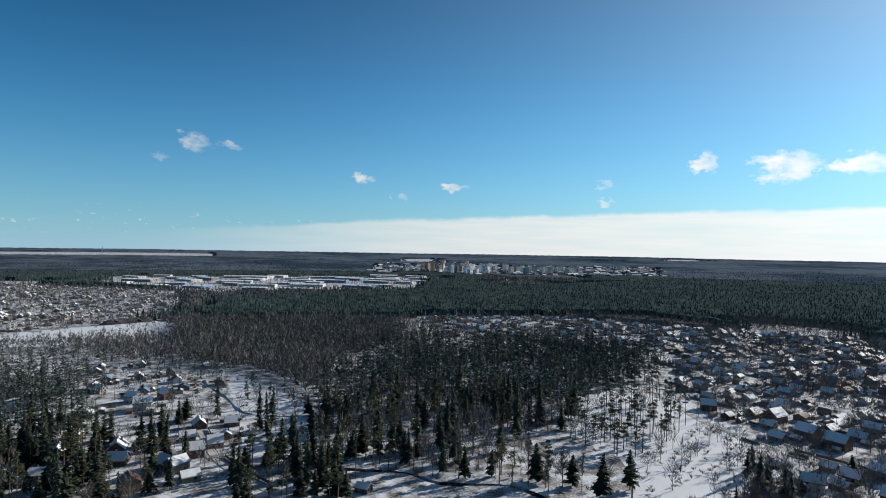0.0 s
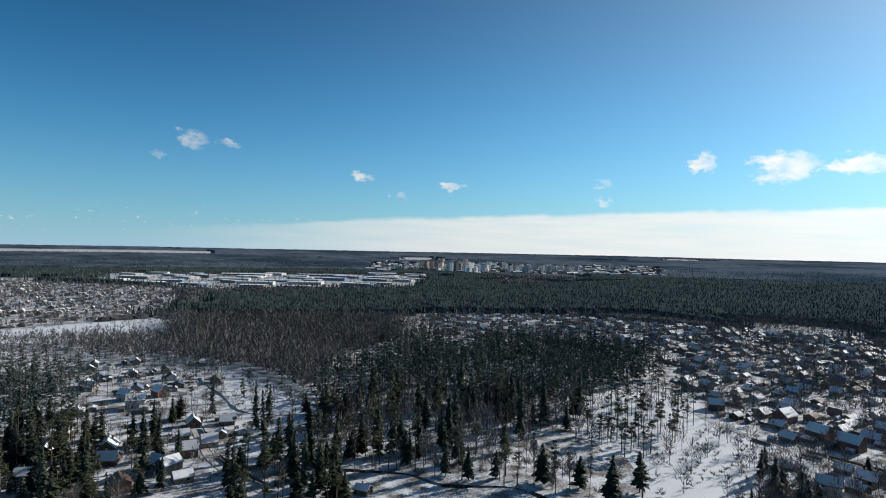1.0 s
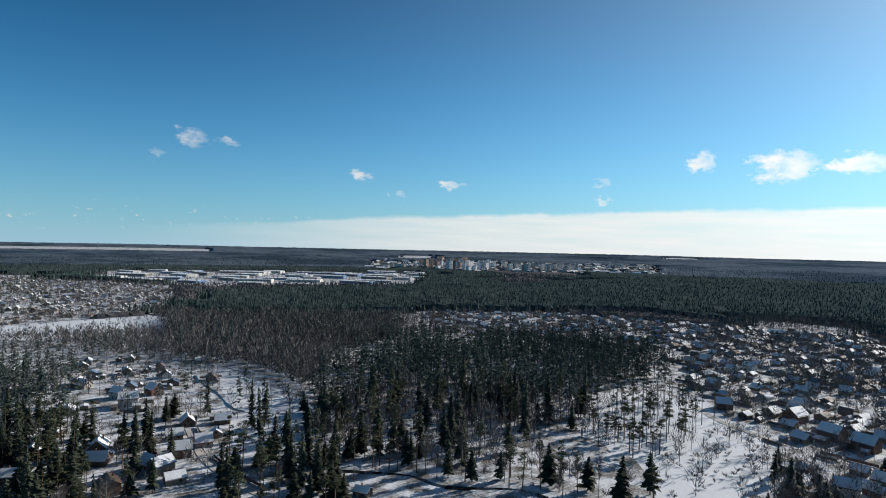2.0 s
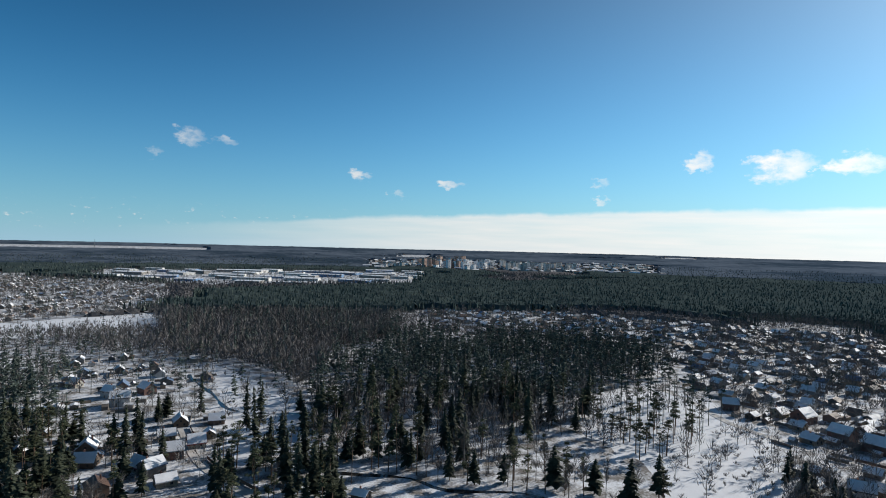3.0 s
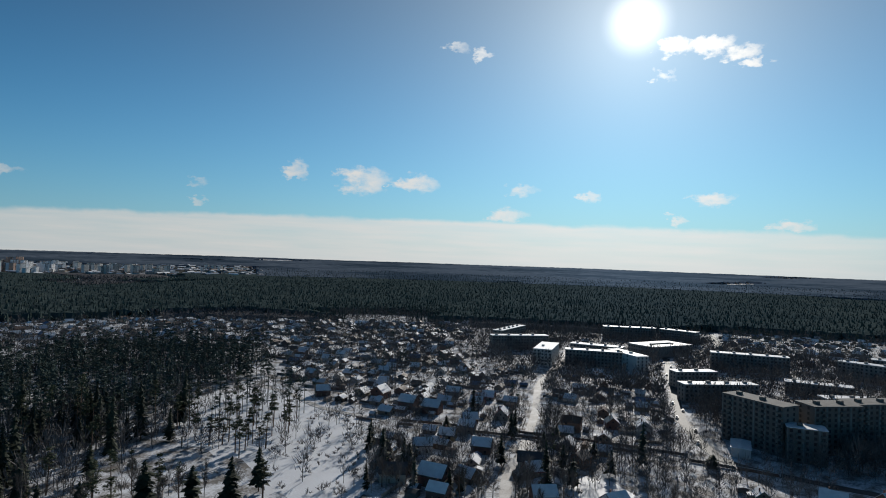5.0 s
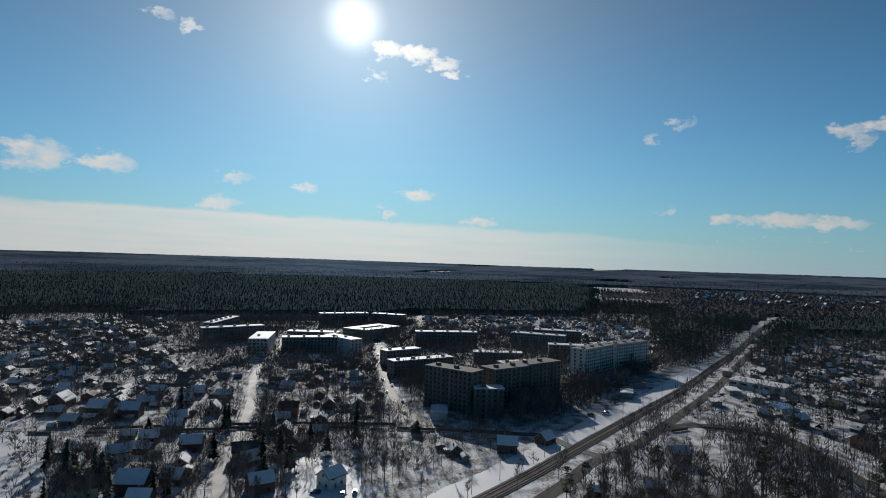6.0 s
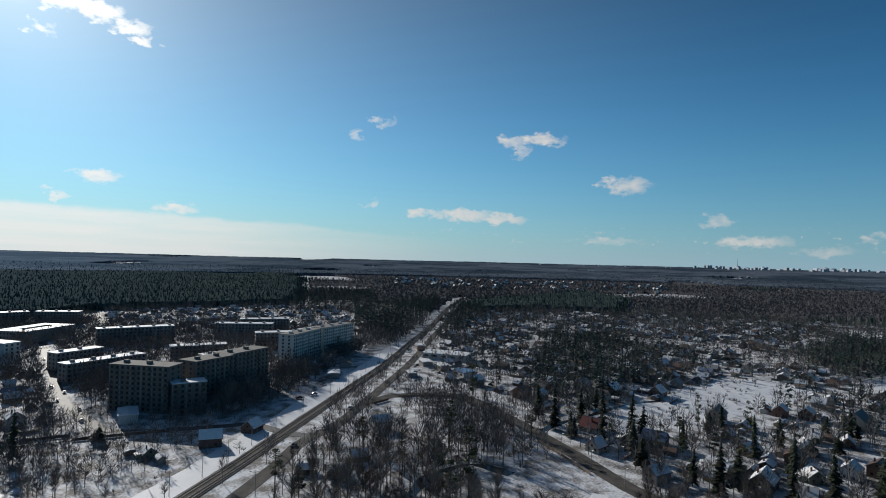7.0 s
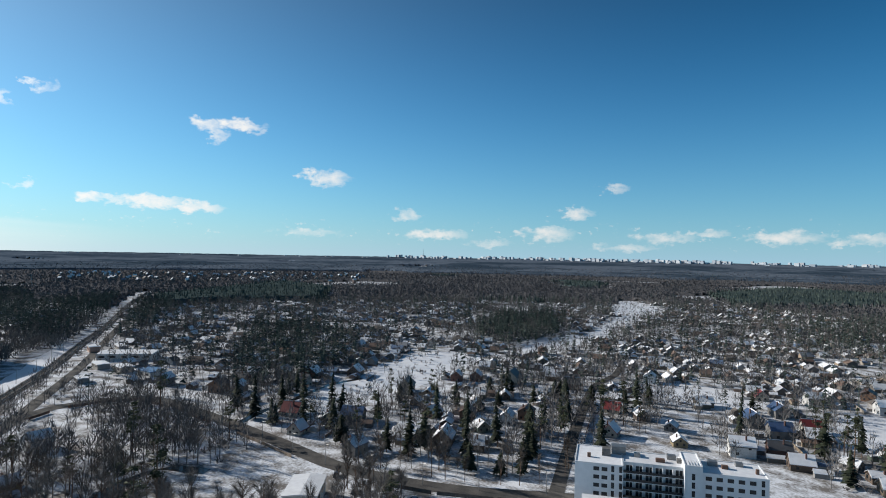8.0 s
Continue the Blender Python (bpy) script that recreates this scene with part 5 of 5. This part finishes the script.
sow(DENSE, 6.0, dict(spruce=0.5, pine=0.36, bare=0.1), 1.15, patchy=-0.14)
sow(DENSE, 9.0, dict(bare=0.5), 1.1, patchy=-0.1)
sow(OPEN, 6.9, dict(spruce=0.2, pine=0.24, bare=0.46, shrub=0.1), 1.12, patchy=-0.17)
sow(PINES, 8.6, dict(pine=0.75, bare=0.2, shrub=0.05))
sow(MEADOW_N, 5.0, dict(shrub=0.4, bare=0.13), 0.9, patchy=-0.08)
sow(SPRUCE_A, 6.8, dict(spruce=0.36, pine=0.42, bare=0.15), 0.92)
sow(SPRUCE_B, 6.5, dict(spruce=0.38, pine=0.34, bare=0.2), 0.95)
sow(SPRUCE_C, 7.0, dict(spruce=0.5, bare=0.45))
sow([(-470, 570), (-335, 650), (-310, 615), (-242, 503), (-340, 500), (-420, 470), (-520, 520)], 7.5, dict(bare=0.6, spruce=0.15, shrub=0.1), 0.9)
sow(GLEN, 8.0, dict(spruce=0.2, bare=0.3, shrub=0.2), 1.0, patchy=-0.08)
sow(VILLAGE_W, 6.8, dict(spruce=0.22, bare=0.38, pine=0.16, shrub=0.1), 0.88, patchy=-0.1, fine=0.03)
sow(BIRCHES, 4.3, dict(bare=0.86, spruce=0.1), 1.05)
sow(VILLAGE_NE, 5.2, dict(bare=0.6, spruce=0.04, pine=0.03, shrub=0.14), 0.78, patchy=-0.13, fine=0.035)
sow(VILLAGE_N, 7.0, dict(bare=0.5, spruce=0.08), 0.8, patchy=-0.05, fine=0.03)
sow(VILLAGE_FAR, 10, dict(bare=0.55, spruce=0.08), 0.9)
sow(VILLAGE_E, 6.5, dict(bare=0.55, pine=0.16), 0.8, patchy=-0.12, fine=0.03)
sow(BLOCKS_ZONE, 5.0, dict(bare=0.8, spruce=0.004, shrub=0.08), 1.02, patchy=-0.24, fine=0.03)
sow(THICKET, 5.2, dict(bare=0.8, shrub=0.14, pine=0.03), 1.05, patchy=-0.1, fine=0.022)
sow(VILLAGE_SE, 5.6, dict(bare=0.56, spruce=0.1, pine=0.08, shrub=0.12), 0.9, avoid=MEADOWS, patchy=-0.12, fine=0.03)
sow(VILLAGE_M, 5.4, dict(bare=0.66, spruce=0.006, shrub=0.16), 0.85, patchy=-0.2, fine=0.035)
sow(VILLAGE_R, 5.1, dict(bare=0.64, spruce=0.008, shrub=0.2), 0.75, avoid=(LOT,))
sow([(245, 215), (262, 180), (300, 140), (330, 150), (310, 165), (305, 235), (280, 250)], 5.6, dict(bare=0.65, shrub=0.15), 0.85)
sow([(180, 120), (290, 80), (300, 100), (200, 150)], 7.0, dict(bare=0.4, shrub=0.3), 0.65)
sow([(385, 850), (455, 825), (535, 780), (610, 860), (520, 940), (400, 940)], 6.5, dict(bare=0.6, pine=0.15, spruce=0.1), 0.9)
sow([(860, 240), (1300, 330), (1330, 170), (1000, 115), (880, 130)], 7.5, dict(bare=0.5, pine=0.42), 0.9)
sow(INDUSTRY, 22, dict(bare=0.7, spruce=0.1), 1.0)
sow(CONIFER_U, 6.6, dict(spruce=0.4, pine=0.32, bare=0.15), 0.9)
sow([(168, -104), (190, -118), (235, -170), (225, -180), (190, -142)], 6.5, dict(spruce=0.4, bare=0.4), 0.85)
sow([(240, -48), (244, -75), (195, -118), (168, -106), (205, -70)], 6.0, dict(bare=0.55, spruce=0.12, shrub=0.1), 0.85)
sow([(150, 190), (240, 195), (275, 322), (172, 323), (112, 250)], 6.2, dict(bare=0.68, spruce=0.03, shrub=0.12), 0.85, patchy=-0.2, fine=0.03)
sow(FIELD_W, 9.0, dict(shrub=0.5, bare=0.25), 0.9, patchy=0.02)
sow(CONIFER_R, 8.0, dict(spruce=0.4, pine=0.3, bare=0.2), 0.85)
sow(CONIFER_L, 6.5, dict(spruce=0.3, pine=0.42, bare=0.24), 0.9)
sow(RAIL_SOUTH, 6.5, dict(spruce=0.3, pine=0.35, bare=0.25), 0.9)
sow([(230, 100), (300, 86), (400, 70), (500, 54), (640, 36), (640, 20), (500, 34), (400, 46), (330, 60), (240, 82)], 5.5, dict(bare=0.6, shrub=0.2), 0.8)
sow(CONIFER_V, 5.5, dict(spruce=0.8, bare=0.2), 0.9, circles=False)
for mead in (MEADOW_A, MEADOW_B, MEADOW_C):
    sow(mead, 7.0, dict(shrub=0.3, bare=0.06), 0.8, patchy=0.0)
sow([(300, 150), (330, 180), (360, 165), (400, 140), (450, 128), (520, 112), (640, 80), (640, 62), (500, 94), (430, 104), (320, 124)], 4.6, dict(bare=0.85), 0.85)
sow([(90, 230), (125, 225), (172, 320), (150, 335), (110, 262)], 6.5, dict(bare=0.5, spruce=0.12, shrub=0.2), 0.75)

for line, off in ((ROAD_SE, 6.5), (ROAD_SE, -6.5), (ROAD_S, 8.0), (ROAD_RAIL[5:9], -8.5)):
    for q in curve(line, 6.5)[1:-1]:
        if rng.random() < 0.62:
            at = q + rng.normal(size=2) * 1.0 + np.array((off * 0.7, -off * 0.7))
            if clear(at[None], -0.5)[0]:
                SOWN["bare"].append((at[0], at[1], rng.uniform(0.8, 1.15), rng.uniform(0.75, 1.15)))

# the trees the camera passes nearest become things of their own
for kind, models, most, ratio in (("spruce", SPRUCES, 265, 20.0), ("pine", PINETREES, 200, 21.0), ("bare", BARES, 280, 15.0)):
    rows = sorted(SOWN[kind], key=lambda q: math.hypot(q[0] - CX, q[1] - CY))
    for n, (x, y, a, b) in enumerate(rows[:most]):
        m = models[n % len(models)]
        k = ratio * b / (21.0, 20.3, 15.2)[("spruce", "pine", "bare").index(kind)]
        at = pose(x, y, 0, float(rng.normal() * 1.6), float(rng.normal() * 1.6), float(rng.uniform(0, 360)))
        if n < len(models):
            m.matrix_world = at
            ob = m
        else:
            ob = copy_thing(m, at)
        wide = a * float(rng.uniform(0.8, 1.25))
        ob.scale = (wide, wide, k)
    SOWN[kind] = rows[most:]
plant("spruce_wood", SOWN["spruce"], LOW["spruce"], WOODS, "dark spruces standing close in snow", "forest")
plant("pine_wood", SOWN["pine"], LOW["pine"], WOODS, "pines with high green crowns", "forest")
away = np.array([math.hypot(q[0] - CX, q[1] - CY) for q in SOWN["bare"]])
plant("bare_wood", np.array(SOWN["bare"])[away < 430], LOW["bare"], BROWN, "leafless brown trees between houses and fields", "forest")
plant("far_bare_wood", np.array(SOWN["bare"])[away >= 430], FAR["bare"], BROWN, "leafless brown trees among far gardens", "forest")
plant("shrubs", SOWN["shrub"], LOW["shrub"], BROWN, "leafless brown shrubs in the snow", "shrubs")

# distant woods, by spruce and pine stands and by leafless ones


def noise2(g, fx, fy, seed):
    return np.array([noise.noise((x * fx, y * fy, seed)) for x, y in g])


def far_open(g):
    deg = np.degrees(np.arctan2(g[:, 0] - CX, g[:, 1] - CY))
    dist = np.hypot(g[:, 0] - CX, g[:, 1] - CY)
    town = (deg > -9) & (deg < 18) & (dist < 3150)
    field = (deg < -24) & (deg > -60) & (dist > 3900) & (dist < 4450)
    return (noise2(g, 0.0016, 0.0035, 5.1) > 0.56) | field | (town & (rng.random(len(g)) < 0.6))


SETTLED = (VILLAGE_N, VILLAGE_FAR, VILLAGE_E, VILLAGE_NE, VILLAGE_SE, BLOCKS_ZONE, INDUSTRY, DENSE, OPEN, PINES, BIRCHES, VILLAGE_W, SPRUCE_B, SPRUCE_C, GLEN, CONIFER_U, CONIFER_V, *MEADOWS)
dark, brown, border = [], [], []
R0, R1 = 560.0, 3150.0
r = R0
while r < R1:
    step = 6.3 + (r - R0) * 0.0068
    n = int(math.radians(238) * r / step)
    az = np.radians(-50 + 238 * (np.arange(n) + rng.uniform(-0.45, 0.45, n)) / n)
    rr = r + rng.uniform(-0.45, 0.45, n) * step
    g = np.column_stack([CX + rr * np.sin(az), CY + rr * np.cos(az)])
    g = g[outside(g, *SETTLED)]
    g = g[clear(g, 3.0, False)]
    deg = np.degrees(np.arctan2(g[:, 0] - CX, g[:, 1] - CY))
    g = g[(r < 2330) | (deg < -11) | (deg > 19)]            # the distant town stays open
    if r >= 2330:
        g = g[~far_open(g)]
    deg = np.degrees(np.arctan2(g[:, 0] - CX, g[:, 1] - CY))
    stand = inside(g, PLANT_A) | inside(g, PLANT_B) | inside(g, CONIFER_S) | inside(g, CONIFER_T)
    nz = np.array([noise.noise((x * 0.0028, y * 0.0028, 7.7)) for x, y in g])
    gap = np.array([noise.noise((x * 0.0042, y * 0.0042, 1.7)) for x, y in g])
    conifer = stand | ((deg < 78) & (nz > -0.25) & (np.hypot(g[:, 0] - CX, g[:, 1] - CY) > 900)) | ((nz > 0.42) & (np.hypot(g[:, 0] - CX, g[:, 1] - CY) > 900))
    keep = (gap < 0.42) | stand
    size = 0.75 + step / 30
    for (x, y), c in zip(g[keep], conifer[keep]):
        (dark if c else brown if r > 900 else border).append((x, y, size * rng.uniform(0.8, 1.25), rng.uniform(0.72, 1.12)))
    r += step
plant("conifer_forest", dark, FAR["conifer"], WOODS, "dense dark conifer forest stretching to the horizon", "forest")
plant("border_wood", border, FAR["bare"], BROWN, "leafless brown trees at the edge of fields", "forest")
plant("bare_forest", brown, FAR["brown"], LITTER, "leafless brown forest stretching to the horizon", "forest")

# under and beyond them the tree tops close into one rough canopy with clearings


def canopy(name, az, rr, opening, low, high, mat, label):
    gx, gy = CX + rr[:, None] * np.sin(az), CY + rr[:, None] * np.cos(az)
    g = np.column_stack([gx.ravel(), gy.ravel()])
    shut = ~opening(g).reshape(gx.shape)
    deep = shut.copy()                      # lower the edges to the ground
    for sh, ax in ((1, 0), (-1, 0), (1, 1), (-1, 1)):
        deep &= np.roll(shut, sh, ax)
    deep[0] = deep[-1] = False
    z = ground_z(gx, gy) + np.where(deep, rng.uniform(low, high, gx.shape), 0.2)
    nc = gx.shape[1]
    i, j = np.meshgrid(np.arange(gx.shape[0] - 1), np.arange(nc - 1), indexing="ij")
    quads = np.stack([i * nc + j, i * nc + j + 1, (i + 1) * nc + j + 1, (i + 1) * nc + j], -1)
    quads = quads[shut[:-1, :-1] & shut[1:, :-1] & shut[:-1, 1:] & shut[1:, 1:]]
    ob = link_mesh(name, np.stack([gx, gy, z], -1).reshape(-1, 3), quads[:, ::-1], mat)
    return tagged(ob, label, "forest", kind="stuff")


def is_conifer(g):
    deg = np.degrees(np.arctan2(g[:, 0] - CX, g[:, 1] - CY))
    nz = noise2(g, 0.0028, 0.0028, 7.7)
    stand = inside(g, PLANT_A) | inside(g, PLANT_B) | inside(g, CONIFER_S) | inside(g, CONIFER_T)
    return stand | ((deg < 78) & (nz > -0.25) & (np.hypot(g[:, 0] - CX, g[:, 1] - CY) > 900)) | ((nz > 0.42) & (np.hypot(g[:, 0] - CX, g[:, 1] - CY) > 900)), stand


def mid_open(want):
    def test(g):
        con, stand = is_conifer(g)
        gap = (noise2(g, 0.0042, 0.0042, 1.7) >= 0.42) & ~stand
        return ~outside(g, *SETTLED) | ~clear(g, 6.0, False) | gap | (con != want)
    return test


mid_r = 850 + np.cumsum(np.linspace(9, 34, 80))
mid_a = np.radians(np.arange(-52, 190, 0.6))
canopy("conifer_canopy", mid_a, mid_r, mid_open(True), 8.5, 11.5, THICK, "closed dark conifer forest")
canopy("bare_canopy", mid_a, mid_r, mid_open(False), 4.5, 7.0, LITTER, "closed leafless brown forest")
canopy("forest_canopy", np.radians(np.arange(-52, 190, 0.3)), np.concatenate([np.arange(2420, 3400, 26), np.arange(3400, 4950, 42)]), far_open, 9.6, 12.2, CANOPY, "rough forest canopy far away, coloured blue-grey for haze")

# ---- fences, poles, cars ----


def fence(p, q, mat, label, h=1.5):
    m, L = facing(p, q)
    ob = thing("fence", m, label, "fence", "garden fences")
    n = max(2, int(L / 6))
    for k in range(n):
        bm = bmesh.new()
        xs = [k * L / n + 0.08 + b * (L / n - 0.16) / 16 for b in range(17)]
        loops = []
        for b, x in enumerate(xs):          # ribbed sheet of boards
            y = 0.03 if b % 2 else -0.01
            loops.append([bm.verts.new((x, y + dy, z)) for dy, z in ((-0.02, 0.12), (0.02, 0.12), (0.02, h + 0.05 * ((b * 7) % 3)), (-0.02, h + 0.05 * ((b * 7) % 3)))])
        for p0, p1 in zip(loops[:-1], loops[1:]):
            for e in range(4):
                bm.faces.new((p0[e], p1[e], p1[(e + 1) % 4], p0[(e + 1) % 4]))
        part("panel", bm, mat, ob)
        part("post", boxed(k * L / n - 0.06, k * L / n + 0.06, -0.1, 0.02, -0.3, h + 0.12), mat, ob)
    return ob


fence_dark = material("dark_fence", (0.09, 0.07, 0.06), (0.15, 0.12, 0.10), 0.5, 0.8)
for line, off in ((LANE_X, 4.0), (LANE_X, -4.0), (LANE_E, 4.2), (LANE_E, -4.2), (ROAD_SE, -5.8), (ROAD_S, -7.0), (LANE_W, 3.8)):
    c = curve(line, 18.0)
    for a, b in zip(c[:-1], c[1:]):
        if rng.random() < 0.55 and math.hypot(a[0] - CX, a[1] - CY) < 400:
            d = (b - a) / np.linalg.norm(b - a)
            n = np.array((-d[1], d[0])) * off
            if clear(np.array([(a + b) / 2 + n]), -1.6, False)[0]:
                fence(a + n + d * 0.4, b + n - d * 0.4, (BOARD, fence_dark, RUST)[int(rng.integers(3))], "weathered boarded garden fence beside a lane")


def pole(x, y, h, label, arm=1.6, turn=0.0, name="utility_pole"):
    ob = thing(name, pose(x, y, 0, 0, 0, turn), label, "pole", "poles along the line")
    link_mesh("shaft", *tube((0, 0, -0.3), (0, 0, h), 0.16, 0.10, 6), GALV, ob)
    link_mesh("arm", *tube((0, 0, h - 0.5), (arm, 0, h - 0.1), 0.06, 0.05, 4), GALV, ob)
    bm = boxed(arm - 0.3, arm + 0.45, -0.16, 0.16, h - 0.2, h - 0.02, bevel=0.03)
    part("lamp_head", bm, GALV, ob)


for k, c in enumerate(curve(RAIL[:8], 34.0)):
    pole(float(c[0]) + 1.5, float(c[1]) + 6.2, 9.0, "grey steel mast beside the railway", 3.0, -75, "railway_mast")
for k, c in enumerate(curve(ROAD_RAIL[:6], 42.0)):
    pole(float(c[0]) - 1, float(c[1]) - 6.2, 9.0, "grey street lamp beside the road", 2.0, 80, "street_lamp")
for k, c in enumerate(curve(ROAD_S, 38.0)):
    pole(float(c[0]) + 5, float(c[1]) + 4.5, 8.5, "grey street lamp beside the road", 2.0, 200, "street_lamp")
for k, c in enumerate(curve(LANE_X, 40.0)):
    pole(float(c[0]) - 3.2, float(c[1]) - 2.2, 8.0, "grey wooden pole beside a lane", 0.8, 30)


def car(coat):
    ob = thing("car", Matrix(), "", "car", "parked and driving cars")
    bm = bmesh.new()
    prism(bm, [(-2.15, 0.3), (2.15, 0.3), (2.2, 0.62), (2.05, 0.82), (1.0, 0.95), (-1.9, 0.98), (-2.2, 0.85)], -0.88, 0.88)
    part("body", bm, coat, ob)
    bm = bmesh.new()
    prism(bm, [(-1.8, 0.96), (1.05, 0.94), (0.35, 1.42), (-1.35, 1.45)], -0.74, 0.74)
    part("cabin", bm, GLASS, ob, "dark glazed cabin")
    part("roof", boxed(-1.3, 0.3, -0.7, 0.7, 1.44, 1.50), coat, ob)
    for x in (-1.35, 1.35):
        for y in (-0.84, 0.84):
            v, f = joined([tube((x, y - 0.11, 0.33), (x, y + 0.11, 0.33), 0.33, 0.33, 10), tube((x, y - 0.11, 0.33), (x, y - 0.111, 0.33), 0.33, 0.01, 10), tube((x, y + 0.11, 0.33), (x, y + 0.111, 0.33), 0.33, 0.01, 10)])
            link_mesh("wheel", v, f, TYRE, ob)
    return ob


CARS = []
for nm, a, lab in (("black_paint", (0.02, 0.02, 0.022), "black car parked in the snow"), ("white_paint", (0.7, 0.7, 0.7), "white car parked in the snow"), ("silver_paint", (0.35, 0.36, 0.37), "silver car parked in the snow"), ("blue_paint", (0.05, 0.09, 0.18), "dark blue car parked in snow")):
    c = car(material(nm, a, tuple(v * 0.8 for v in a), 1.0, 0.3, spec=0.6))
    c["label"] = lab
    CARS.append(c)
SPOTS = [(c[0] + s * 2.2, c[1] - s * 1.8, math.degrees(math.atan2(-88, -124)), 0.14) for c, s in zip(curve(ROAD_E[2:6], 21.0), [1, -1, 1, 1, -1, 1, -1, 1, 1, -1, 1, -1] * 2)]
SPOTS += [(378, 106, 165, 0.25), (392, 103, 160, 0.25), (352, 110, 100, 0.25), (430, 97, 165, 0.25), (405, 107, 170, 0.25), (362, 103, 120, 0.25), (262, 92, 175, 0.11), (290, 83, 165, 0.11), (330, 76, 165, 0.11),
          (172, -62, 60, 0.02), (168, -58, 62, 0.02), (180, -55, 60, 0.02), (162, -66, 64, 0.02), (176, -48, 58, 0.02), (186, -47, 62, 0.02), (178, 166, 30, 0.02), (182, 163, 30, 0.02), (174, 176, 120, 0.02), (205, -46, 155, 0.12)]
for k, (x, y, tr, z) in enumerate(SPOTS):
    m = pose(float(x), float(y), z, 0, 0, float(tr))
    if k < len(CARS):
        CARS[k].matrix_world = m
    else:
        copy_thing(CARS[k % len(CARS)], m)


# a tall heap of cleared snow
bm = bmesh.new()
bmesh.ops.create_icosphere(bm, subdivisions=4, radius=1)
for v in bm.verts:
    n = noise.noise(v.co * 1.7) * 0.28 + noise.noise(v.co * 5) * 0.06
    v.co = Vector((v.co.x * 8.5, v.co.y * 6.0, max(-0.3, v.co.z * 4.2))) * (1 + n)
heap = part("snow_heap", bm, SNOW, None)
heap.location = (243, -94, 0)
tagged(heap, "tall heap of clean white snow beside gardens", "snow heap")
